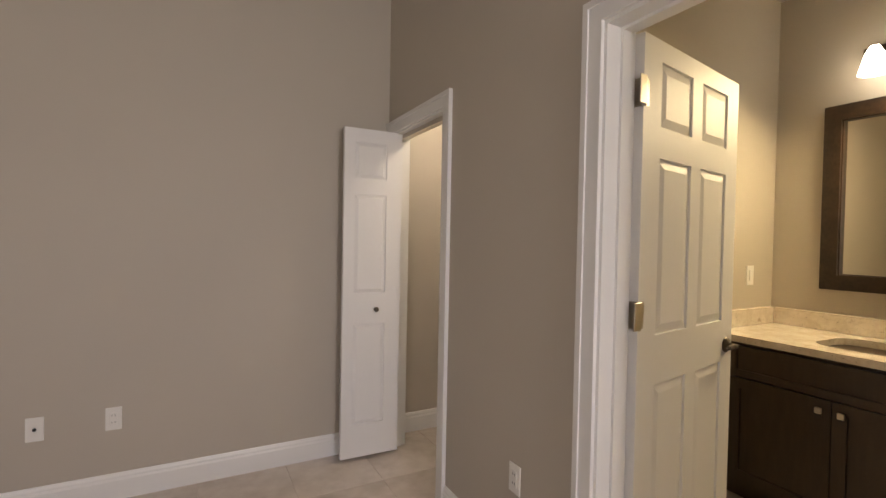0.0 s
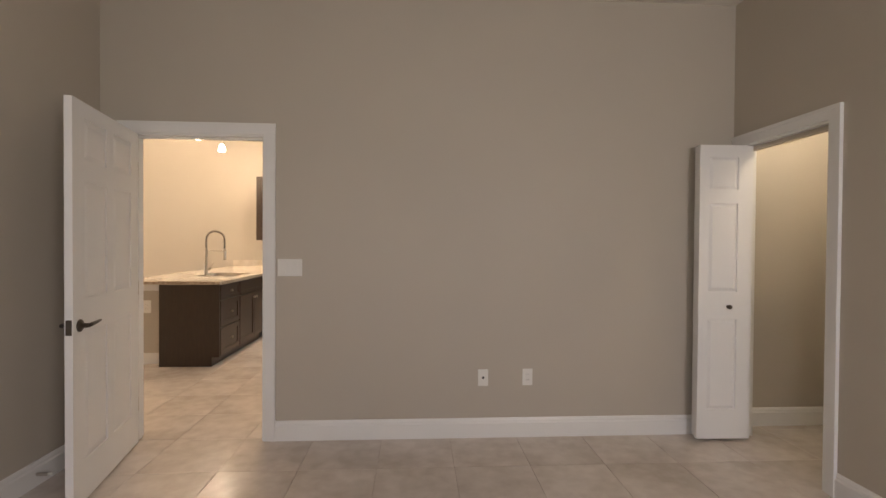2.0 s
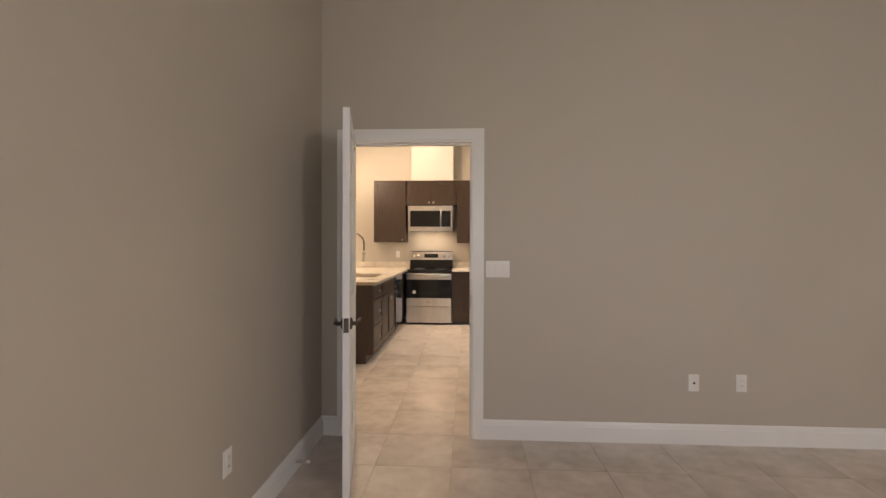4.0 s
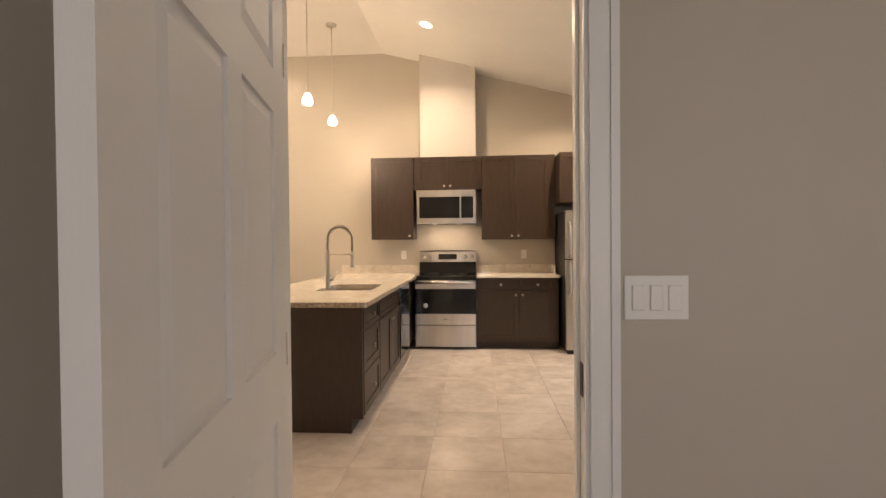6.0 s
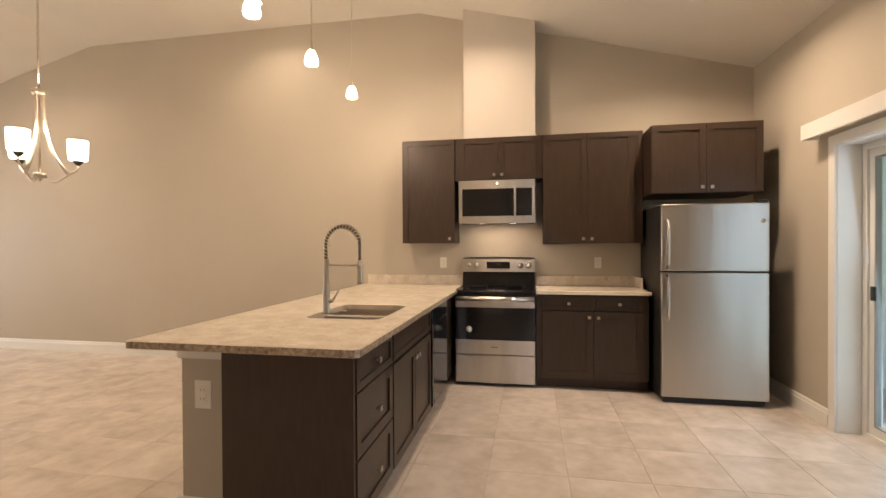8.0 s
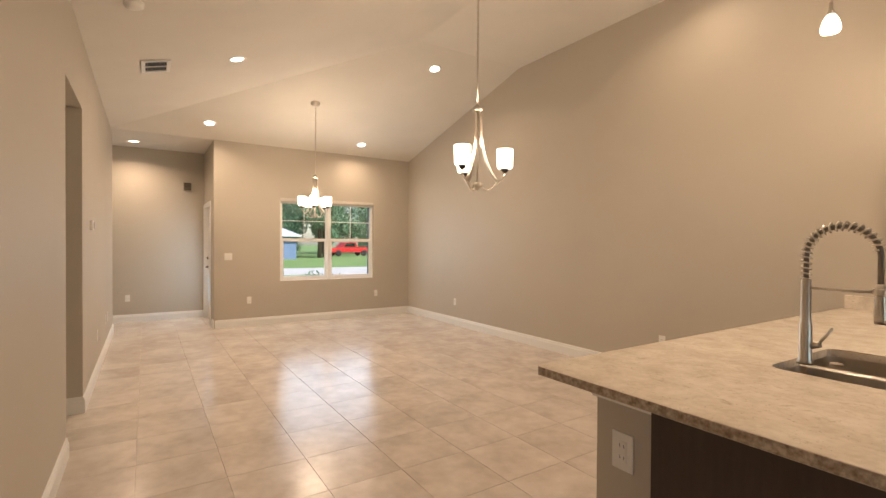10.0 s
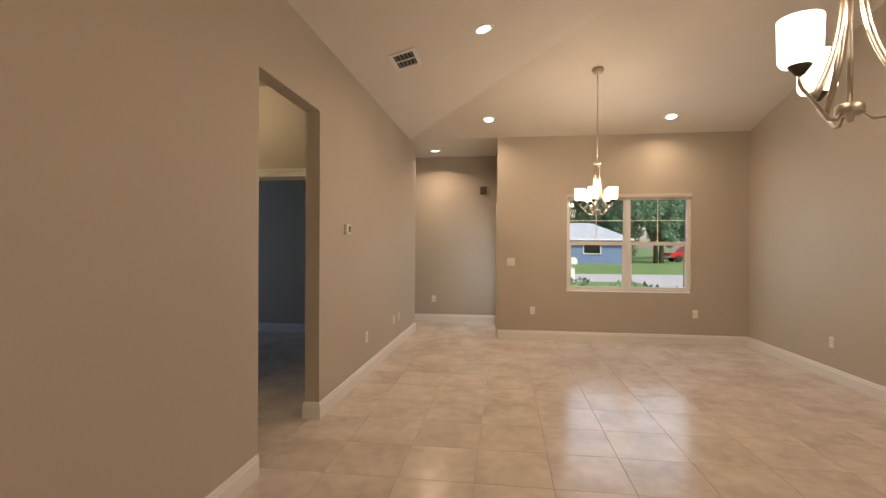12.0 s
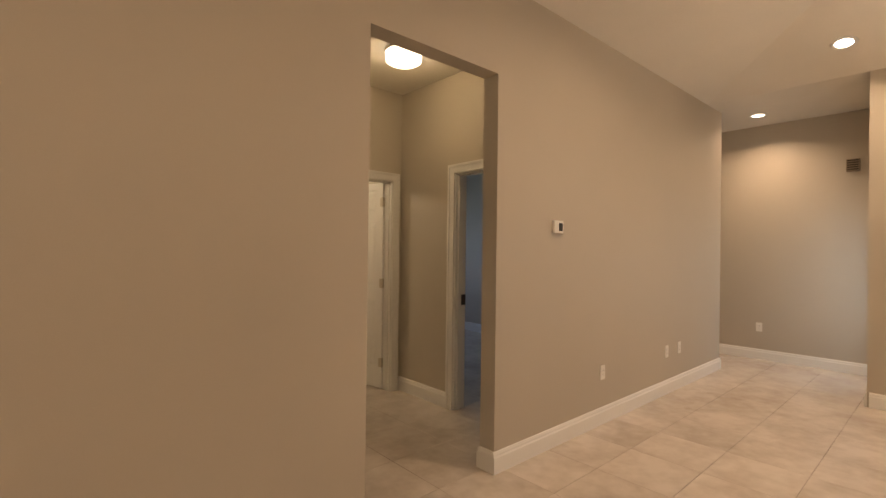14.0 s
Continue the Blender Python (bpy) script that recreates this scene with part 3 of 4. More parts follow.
plate("wall_outlet", pose(-4.052, 4.94, 0.625) @ Matrix.Diagonal((1.28, 1.0, 1.2, 1.0)), "outlet", "white power outlet on the end of the half wall")
plate("light_switch", pose(2.92, 1.62, 1.18), "switch1", "white rocker switch above the bathroom counter")

th = thing("thermostat", pose(-8.351, 3.02, 1.548, 0, 0, 180), "white wall thermostat with a dark display", "thermostat")
part("housing", bx(-0.055, -0.026, -0.045, 0.055, 0, 0.045, bev=0.006, seg=2), PLAST, th)
part("display", bx(-0.005, -0.028, -0.028, 0.040, -0.0255, 0.028), DARKSLOT, th, "dark display window")
ch = thing("door_chime", pose(-12.70, 4.10, 2.42, 0, 0, 90), "small bronze door chime box high on the foyer wall", "door chime")
part("housing", bx(-0.062, -0.045, -0.072, 0.062, 0, 0.072, bev=0.008, seg=2), node_mat("chime_brown", (0.30, 0.24, 0.17), 0.5, vary=0.2), ch)
for k in range(5):
    part("slat", bx(-0.050, -0.050, -0.058 + 0.026 * k, 0.050, -0.044, -0.045 + 0.026 * k), BRONZE, ch)
ds = thing("door_stop", pose(-3.184, 2.35, 0.07, 0, 90, 0), "chrome spring door stop on the baseboard", "door stop")
bm = B()
tube(bm, [(0.007 * math.cos(a * 0.7), 0.007 * math.sin(a * 0.7), 0.005 + a * 0.0009) for a in range(75)], 0.0018, 5)
part("spring", bm, NICKEL, ds)
part("tip", lathe(B(), [(0.0, 0.07), (0.009, 0.07), (0.009, 0.088), (0.0, 0.09)], 12), PLAST, ds, "white rubber tip")


# ---- ceiling fixtures ----
def normal_pose(x, y):
    e = 0.02
    if x < -11.25:
        return pose(x, y, 3.052)
    gx, gy = (vault(x + e, y) - vault(x - e, y)) / (2 * e), (vault(x, y + e) - vault(x, y - e)) / (2 * e)
    return Matrix.Translation((x, y, vault(x, y))) @ Vector((-gx, -gy, 1)).to_track_quat("Z", "Y").to_matrix().to_4x4()


for cx, cy, _ in CANS:
    r = thing("recessed_light", normal_pose(cx, cy), "lit white recessed ceiling downlight", "ceiling light", "recessed downlights")
    part("trim_ring", lathe(B(), [(0.066, 0.02), (0.066, -0.004), (0.092, -0.006), (0.095, 0.0), (0.095, 0.006)], 28), TRIM, r)
    part("lens", lathe(B(), [(0.0, -0.002), (0.066, -0.002), (0.066, 0.003), (0.0, 0.003)], 28), CANGLOW, r, "glowing warm white lens")
v = thing("ceiling_vent", normal_pose(-8.52, 3.54), "white ceiling register with dark louvre slots", "vent")
part("backing", bx(-0.15, -0.10, -0.006, 0.15, 0.10, -0.002), DARKSLOT, v)
part("frame", slab(B(), rect(-0.18, -0.13, 0.18, 0.13), [rect(-0.145, -0.095, -0.005, 0.095), rect(0.005, -0.095, 0.145, 0.095)], -0.016, -0.004), TRIM, v)
# grey slats over the dark backing: the louvres' shade put into colour
for side in (-0.075, 0.075):
    for k in range(5):
        s = part("slat", bx(-0.07, -0.005, -0.001, 0.07, 0.005, 0.001), GASKET_SLAT, v)
        s.matrix_basis = pose(side, -0.074 + 0.037 * k, -0.010, 62)
v = thing("smoke_detector", normal_pose(-7.08, 3.38), "round white smoke detector on the sloped ceiling", "smoke detector")
part("housing", lathe(B(), [(0.0, -0.04), (0.04, -0.04), (0.06, -0.03), (0.068, -0.008), (0.068, 0.0), (0.0, 0.0)], 28), PLAST, v)

for y in (5.470, 6.238, 7.052):
    zc = vault(-4.118, y)
    p = thing("pendant_light", pose(-4.118, y, 2.712), "small lit pendant lamp with a white glass bell shade", "pendant lamp", "pendants over the peninsula")
    part("shade", lathe(B(), [(0.046, 0.012), (0.053, 0.028), (0.050, 0.054), (0.040, 0.088), (0.025, 0.116), (0.018, 0.122)], 22), SHADE, p, "glowing white glass shade")
    part("socket_cap", lathe(B(), [(0.022, 0.118), (0.022, 0.135), (0.012, 0.15), (0.010, 0.20)], 16), NICKEL, p)
    part("cord", tube(B(), [(0, 0, 0.19), (0, 0, zc - 2.70)], 0.0035, 6), NICKEL, p)
    part("canopy", lathe(B(), [(0.006, zc - 2.74), (0.05, zc - 2.735), (0.062, zc - 2.71), (0.062, zc - 2.69)], 20), NICKEL, p, "satin nickel ceiling canopy")
    lamp("pendant_lamp", "POINT", pose(-4.118, y, 2.64), PENDANT_POWER, WARM, 0.04)


def chandelier(x, y, zb, n, R, a0, top, label, k3=1.0):
    """A satin nickel chandelier: hub at zb, curved struts to a crown at top, n upturned glass shades."""
    zc = vault(x, y)
    c = thing("chandelier", pose(x, y, zb), label, "chandelier")
    H = top - zb
    part("hub", lathe(B(), [(0.0, -0.035), (0.010, -0.03), (0.014, -0.012), (0.036, -0.008), (0.040, 0.0), (0.040, 0.022), (0.034, 0.026), (0.0, 0.027)], 22), NICKEL, c)
    part("crown", lathe(B(), [(0.0, H - 0.03), (0.038, H - 0.028), (0.042, H - 0.02), (0.042, H), (0.018, H + 0.006), (0.010, H + 0.03), (0.0, H + 0.032)], 22), NICKEL, c)
    part("stem", tube(B(), [(0, 0, 0.02), (0, 0, H - 0.02)], 0.008, 8), NICKEL, c)
    for k in range(n):
        a = radians(a0 + 360 * k / n)
        u = Vector((math.cos(a), math.sin(a), 0))
        sh = R * 0.72
        part("strut", tube(B(), [u * (0.026 + (sh - 0.026) * s ** 3.2) + Vector((0, 0, (H - 0.02) * (1 - s) + 0.035 * s)) for s in [i / 14 for i in range(15)]], 0.011, 8), NICKEL, c)
        arm = [u * 0.035 + Vector((0, 0, -0.005)), u * 0.06 + Vector((0, 0, -0.03)), u * 0.09 + Vector((0, 0, -0.03)), u * (R * 0.75) + Vector((0, 0, 0.03)), u * (R * 0.95) + Vector((0, 0, 0.06)),
               u * R + Vector((0, 0, 0.075)), u * R + Vector((0, 0, 0.105))]
        part("arm", tube(B(), arm, 0.006, 8), NICKEL, c)
        q = (u.x * R, u.y * R, 0.10)
        part("socket_cup", lathe(B(), [(0.008, 0.0), (0.014, 0.004), (0.034, 0.03), (0.034, 0.034)], 18, q), BRONZE, c)
        part("shade", lathe(B(), [(0.030, 0.032), (0.052 * k3, 0.036), (0.060 * k3, 0.05), (0.063 * k3, 0.03 + 0.15 * k3), (0.060 * k3, 0.03 + 0.15 * k3), (0.056 * k3, 0.05)], 24, q), SHADE, c, "glowing white opal glass cylinder shade")
    part("cord", tube(B(), [(0, 0, H + 0.02), (0, 0, zc - zb)], 0.005, 6), NICKEL, c)
    bm = B()
    z = H + 0.03
    k = 0
    while z < zc - zb - 0.03:
        ring = [(0.009 * math.cos(i * math.pi / 4), 0, z + 0.016 * math.sin(i * math.pi / 4)) for i in range(9)]
        if k % 2:
            ring = [(p[1], p[0], p[2]) for p in ring]
        tube(bm, ring, 0.002, 5)
        z += 0.026
        k += 1
    part("chain", bm, NICKEL, c)
    part("canopy", lathe(B(), [(0.008, zc - zb - 0.05), (0.05, zc - zb - 0.045), (0.066, zc - zb - 0.02), (0.066, zc - zb + 0.012)], 24), NICKEL, c, "satin nickel ceiling canopy")
    for k in range(n):
        a = radians(a0 + 360 * k / n)
        lamp("chandelier_lamp", "POINT", pose(x + R * math.cos(a), y + R * math.sin(a), zb + 0.36), CHAND_POWER * (0.75 if n == 3 else 1.0) / n, WARM, 0.04)
    return c


chandelier(-5.867, 5.62, 1.84, 3, 0.213, 52, 2.445, "satin nickel three-light chandelier with white glass shades")
chandelier(-9.714, 5.547, 1.80, 5, 0.190, 50, 2.37, "satin nickel five-light chandelier with white glass shades", 0.92)
hl = thing("flush_light", pose(-7.69, 2.08, 2.90), "lit white drum flush-mount ceiling light in the hall", "ceiling light")
part("base_plate", lathe(B(), [(0.0, -0.02), (0.14, -0.02), (0.145, 0.0), (0.0, 0.0)], 28), NICKEL, hl)
part("diffuser", lathe(B(), [(0.0, -0.10), (0.11, -0.10), (0.135, -0.085), (0.14, -0.02), (0.0, -0.019)], 28), SHADE, hl, "glowing opal glass diffuser")
lamp("hall_lamp", "POINT", pose(-7.69, 2.08, 2.74), HALL_POWER, (1.0, 0.76, 0.44), 0.10)
lamp("closet_lamp", "POINT", pose(1.6, 2.3, 2.35), 7, (1.0, 0.86, 0.68), 0.08)
lamp("hall_bath_lamp", "POINT", pose(-7.3, 0.1, 2.4), 26, (1.0, 0.85, 0.62), 0.12)


# ---- windows ----
def hung_window(root, y0, y1, z0, z1, x):
    f = 0.045
    part("window_frame", slab(B(), rect(y0, z0, y1, z1), [rect(y0 + f, z0 + f, y1 - f, z1 - f)], x - 0.06, x + 0.01, "yzx"), FRAMEW, root)
    zm = z0 + (z1 - z0) * 0.50
    part("meeting_rail", bx(x - 0.045, y0 + f, zm - 0.025, x + 0.004, y1 - f, zm + 0.025, bev=0.003), FRAMEW, root)
    part("lower_sash", slab(B(), rect(y0 + f, z0 + f, y1 - f, zm - 0.025), [rect(y0 + f + 0.022, z0 + f + 0.03, y1 - f - 0.022, zm - 0.03)], x - 0.03, x, "yzx"), FRAMEW, root)
    zq = (zm + z1 - f) / 2
    part("glazing_bar", bx(x - 0.040, y0 + f, zq - 0.006, x - 0.030, y1 - f, zq + 0.006), FRAMEW, root)
    ym = (y0 + y1) / 2
    part("glazing_bar", bx(x - 0.040, ym - 0.005, zm + 0.025, x - 0.0305, ym + 0.005, z1 - f), FRAMEW, root)
    for a, b in ((z0 + f, zm), (zm, z1 - f)):
        g = part("pane", bx(x - 0.038, y0 + f, a, x - 0.034, y1 - f, b), GLASS, root)
        g.visible_shadow = False


win = tagged(new("window_1"), "white double single-hung window with raised blinds", "window", kind="structure")
hung_window(win, 5.41, 6.28, 0.735, 2.17, -11.29)
hung_window(win, 6.28, 7.155, 0.735, 2.17, -11.29)
part("mullion", bx(-11.35, 6.25, 0.74, -11.26, 6.31, 2.165, bev=0.004), FRAMEW, win)
part("window_sill", bx(-11.31, 5.38, 0.71, -11.255, 7.185, 0.74, bev=0.004), TRIM, win)
for a in ((5.412, 0.743, 5.42, 2.162), (7.147, 0.743, 7.153, 2.162)):
    part("outer_reveal", bx(-11.515, a[0], a[1], -11.355, a[2], a[3]), STUC, win, "blue-grey stucco reveal")
bl = thing("window_blind", pose(-11.275, 6.28, 2.075), "raised white slatted blind stacked under its headrail", "blind")
part("headrail", bx(-0.02, -0.868, 0.048, 0.045, 0.868, 0.10, bev=0.003), BLIND, bl)
for k in range(5):
    part("slat", bx(-0.016, -0.86, 0.012 + 0.009 * k, 0.036, 0.86, 0.017 + 0.009 * k), BLIND, bl)

# the one at x -2.30 is unseen, added to brighten the east wall
for wname, x0 in (("window_2", 0.30), ("added_fill_window", -2.30)):
    w2 = tagged(new(wname), "white bedroom window out of view", "window", kind="structure")
    part("window_frame", slab(B(), rect(x0, 0.90, x0 + 0.75, 2.20), [rect(x0 + 0.05, 0.95, x0 + 0.70, 2.15)], -2.42, -2.35, "xzy"), FRAMEW, w2)
    part("meeting_rail", bx(x0 + 0.05, -2.40, 1.53, x0 + 0.70, -2.36, 1.57), FRAMEW, w2)
w3 = tagged(new("window_3"), "white window of the dim bedroom", "window", kind="structure")
part("window_frame", slab(B(), rect(-10.5, 0.9, -9.3, 2.1), [rect(-10.45, 0.95, -9.35, 2.05)], -1.72, -1.65, "xzy"), FRAMEW, w3)

# sliding glass door
sl = tagged(new("sliding_door"), "sliding glass door with white aluminium frame", "door", kind="structure")
part("door_frame", slab(B(), rect(4.85, 0.0, 6.68, 2.04), [rect(4.90, 0.03, 6.63, 1.99)], -0.20, -0.10, "yzx"), ALU, sl)
for y0, y1, x in ((5.70, 6.63, -0.165), (4.90, 5.78, -0.125)):
    pn = part("sash", slab(B(), rect(y0, 0.03, y1, 1.99), [rect(y0 + 0.05, 0.09, y1 - 0.05, 1.93)], x - 0.018, x + 0.018, "yzx"), ALU, sl)
    part("gasket", slab(B(), rect(y0 + 0.048, 0.088, y1 - 0.048, 1.932), [rect(y0 + 0.058, 0.098, y1 - 0.058, 1.922)], x - 0.019, x + 0.019, "yzx"), GASKET_SLAT, pn)
    g = part("pane", bx(x - 0.003, y0 + 0.05, 0.09, x + 0.003, y1 - 0.05, 1.93), TGLASS, pn)
    g.visible_shadow = False
part("latch", bx(-0.20, 6.56, 0.95, -0.183, 6.60, 1.05, bev=0.004), DARKP, sl, "dark latch")
cs = tagged(new("slider_casing"), "white casing round the sliding door", "trim", kind="structure")
part("casing", slab(B(), [(4.78, 0), (4.85, 0), (4.85, 2.04), (6.68, 2.04), (6.68, 0), (6.75, 0), (6.75, 2.11), (4.78, 2.11)], [], -0.368, -0.351, "yzx"), TRIM, cs)
part("reveal", slab(B(), [(4.85, 0), (4.856, 0), (4.856, 2.034), (6.674, 2.034), (6.674, 0), (6.68, 0), (6.68, 2.04), (4.85, 2.04)], [], -0.352, -0.202, "yzx"), TRIM, cs)
vb = thing("vertical_blind", pose(-0.35, 5.0, 0), "vertical blinds drawn to one side under a white valance", "blind")
part("valance", slab(B(), rect(-0.35, 2.12, 1.90, 2.23), [], -0.12, -0.105, "yzx"), TRIM, vb, "white valance")
part("valance_return", bx(-0.105, 1.885, 2.12, -0.001, 1.90, 2.23), TRIM, vb)
part("valance_return", bx(-0.105, -0.35, 2.12, -0.001, -0.335, 2.23), TRIM, vb)
part("headrail", bx(-0.08, -0.33, 2.165, -0.04, 1.88, 2.20), ALU, vb)
for k in range(14):
    s = part("vane", bx(-0.044, -0.001, 0.03, 0.044, 0.001, 2.165), BLIND, vb)
    s.matrix_basis = pose(-0.060, -0.30 + 0.042 * k, 0, 0, 0, 6 * math.sin(k * 1.7))


# ---- kitchen ----
def shaker(name, root, x0, z0, x1, z1, knob=None, rail=0.055, y=-0.021):
    if z1 - z0 < 0.2:
        rail = 0.035
    d = part(name, slab(B(), rect(x0, z0, x1, z1), [rect(x0 + rail, z0 + rail, x1 - rail, z1 - rail)], y, -0.001, "xzy"), ESP, root)
    part("field_panel", bx(x0 + rail - 0.004, y + 0.009, z0 + rail - 0.004, x1 - rail + 0.004, -0.003, z1 - rail + 0.004), ESP, d)
    if knob:
        bm = lathe(B(), [(0.006, 0), (0.005, 0.014), (0.0, 0.0145)], 10, m=pose(knob[0], y, knob[1], 90))
        box(bm, knob[0] - 0.014, y - 0.026, knob[1] - 0.014, knob[0] + 0.014, y - 0.014, knob[1] + 0.014, bev=0.003)
        part("knob", bm, NICKEL, d, "square satin nickel knob")
    return d


def cabinet(name, m, w, d, h, fronts, label, toe=0.0):
    c = thing(name, m, label, "cabinet")
    bm = bx(0, 0, toe, w, d, h, bev=0.0015)
    if toe:
        box(bm, 0.0, 0.07, 0, w, d, toe)
    part("body", bm, ESP, c)
    for kind, x0, z0, x1, z1, knob in fronts:
        shaker(kind, c, x0, z0, x1, z1, knob)
    return c


g = 0.003
cabinet("wall_cabinet", pose(-3.795, 7.622, 1.365), 0.555, 0.306, 1.06, [("door", 0.012, 0.004, 0.553, 1.056, (0.505, 0.045))], "dark espresso single-door wall cabinet above the counter")
cabinet("microwave_cabinet", pose(-3.238, 7.622, 2.00), 0.875, 0.306, 0.425, [("door", 0.045, 0.004, 0.437, 0.421, (0.40, 0.045)), ("door", 0.441, 0.004, 0.81, 0.421, (0.478, 0.045))],
        "dark espresso two-door cabinet above the microwave")
cabinet("wall_cabinet", pose(-2.361, 7.622, 1.355), 0.93, 0.306, 1.07, [("door", 0.010, 0.004, 0.418, 1.066, (0.380, 0.045)), ("door", 0.422, 0.004, 0.850, 1.066, (0.462, 0.045))],
        "dark espresso two-door wall cabinet")
cabinet("fridge_cabinet", pose(-1.425, 7.352, 1.79), 0.90, 0.577, 0.61, [("door", 0.004, 0.004, 0.448, 0.606, (0.412, 0.05)), ("door", 0.452, 0.004, 0.896, 0.606, (0.490, 0.05))],
        "deep dark espresso cabinet above the refrigerator")
cabinet("base_cabinet", pose(-2.432, 7.372, 0), 0.995, 0.556, 0.882,
        [("drawer_front", 0.06, 0.74, 0.53, 0.868, (0.295, 0.80)), ("drawer_front", 0.54, 0.74, 0.94, 0.868, (0.74, 0.80)), ("door", 0.06, 0.115, 0.51, 0.73, (0.475, 0.675)), ("door", 0.515, 0.115, 0.94, 0.73, (0.555, 0.675))],
        "dark espresso base cabinet with two drawers and two doors", toe=0.10)
# peninsula: fronts face the range aisle
PX = -3.242


def pen(y):
    return pose(PX, y, 0, 0, 0, 90)


cabinet("drawer_cabinet", pen(4.822), 0.545, 0.603, 0.882, [("drawer_front", 0.01, 0.71, 0.535, 0.868, (0.27, 0.79)), ("drawer_front", 0.01, 0.415, 0.535, 0.70, (0.27, 0.555)), ("drawer_front", 0.01, 0.115, 0.535, 0.405, (0.27, 0.26))],
        "dark espresso three-drawer base cabinet at the end of the peninsula", toe=0.10)
cabinet("sink_cabinet", pen(5.369), 0.985, 0.603, 0.70, [("door", 0.01, 0.115, 0.49, 0.69, (0.455, 0.63)), ("door", 0.495, 0.115, 0.975, 0.69, (0.53, 0.63))], "dark espresso sink base cabinet with two doors", toe=0.10)
fs = thing("sink_apron", pen(5.369), "dark espresso false drawer front below the sink", "cabinet")
part("rail_board", bx(0, 0, 0.70, 0.985, 0.02, 0.882), ESP, fs)
shaker("drawer_front", fs, 0.01, 0.71, 0.975, 0.868)
ep = thing("end_panel", pose(-3.85, 4.80, 0), "plain dark espresso end panel of the peninsula", "panel")
part("board", slab(B(), [(0, 0), (0.545, 0), (0.545, 0.10), (0.625, 0.10), (0.625, 0.882), (0, 0.882)], [], 0.0, 0.02, "xzy"), ESP, ep)
cabinet("corner_cabinet", pen(6.99), 0.938, 0.603, 0.882, [], "dark espresso blind corner base cabinet", toe=0.10)

dw = thing("dishwasher", pen(6.358), "black dishwasher with a steel-edged door under the counter", "dishwasher")
part("body", bx(0.005, 0.0, 0.10, 0.625, 0.60, 0.875), DARKP, dw)
part("door", bx(0.008, -0.028, 0.12, 0.622, -0.001, 0.74, bev=0.004), BLACK, dw)
part("control_panel", bx(0.008, -0.030, 0.745, 0.622, -0.001, 0.872, bev=0.004), BLACK, dw)
part("edge_trim", bx(0.006, -0.032, 0.12, 0.022, -0.0285, 0.745), STEEL, dw, "steel edge strip")
part("kick_plate", bx(0.008, 0.05, 0.0, 0.622, 0.06, 0.10), DARKP, dw)


def rounded(x0, y0, x1, y1, r, n=5):
    pts = []
    for cx, cy, a0 in ((x1 - r, y0 + r, -90), (x1 - r, y1 - r, 0), (x0 + r, y1 - r, 90), (x0 + r, y0 + r, 180)):
        for i in range(n + 1):
            a = radians(a0 + 90 * i / n)
            pts.append((cx + r * math.cos(a), cy + r * math.sin(a)))
    return pts


SINK = (-3.81, 5.49, -3.34, 6.12)
ct = thing("peninsula_counter", pose(0, 0, 0), "polished speckled beige granite peninsula countertop", "countertop")
part("slab", slab(B(), [(-4.30, 4.75), (-4.285, 4.735), (-3.19, 4.735), (-3.175, 4.75), (-3.175, 7.30), (-3.200, 7.34), (-3.200, 7.925), (-4.30, 7.925)], [rounded(*SINK, 0.06)], 0.884, 0.918), GRAN, ct)
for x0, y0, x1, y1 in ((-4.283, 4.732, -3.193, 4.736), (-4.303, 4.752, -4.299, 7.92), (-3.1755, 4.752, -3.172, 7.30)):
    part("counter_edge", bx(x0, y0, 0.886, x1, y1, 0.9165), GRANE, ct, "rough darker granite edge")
part("backsplash", bx(-4.28, 7.905, 0.918, -3.205, 7.928, 1.02, bev=0.002), GRAN, ct)
ct2 = thing("range_counter", pose(0, 0, 0), "short speckled beige granite countertop beside the range", "countertop")
part("slab", bx(-2.432, 7.315, 0.884, -1.425, 7.925, 0.918, bev=0.003), GRAN, ct2)
part("backsplash", bx(-2.43, 7.905, 0.918, -1.427, 7.928, 1.02, bev=0.002), GRAN, ct2)
part("side_splash", bx(-1.447, 7.64, 0.918, -1.427, 7.904, 1.02, bev=0.002), GRAN, ct2)

sk = thing("kitchen_sink", pose(0, 0, 0), "undermount stainless steel double-bowl sink", "sink")
for y0, y1 in ((5.48, 5.79), (5.82, 6.13)):
    bm = B()
    rings = []
    for inset, z, r in ((0, 0.883, 0.06), (0.004, 0.80, 0.06), (0.012, 0.70, 0.06), (0.05, 0.685, 0.05)):
        rings.append([bm.verts.new((u, v, z)) for u, v in rounded(-3.82 + inset, y0 + inset, -3.33 - inset, y1 - inset, r)])
    for a, b in zip(rings, rings[1:]):
        n = len(a)
        for i in range(n):
            bm.faces.new((a[i], b[i], b[(i + 1) % n], a[(i + 1) % n])).smooth = True
    bm.faces.new(rings[-1])
    bowl = part("bowl", bm, SINKM, sk)
    part("drain", lathe(B(), [(0.0, 0.689), (0.03, 0.689), (0.04, 0.686), (0.0, 0.6855)], 18, (-3.585, (y0 + y1) / 2, 0)), STEEL, sk)
part("divider", bx(-3.815, 5.785, 0.72, -3.335, 5.825, 0.889, bev=0.010, seg=3), STEEL, sk, "bright steel divider between the bowls")

fa = thing("faucet", pose(-3.75, 5.675, 0.918), "brushed nickel spring pull-down kitchen faucet", "faucet")
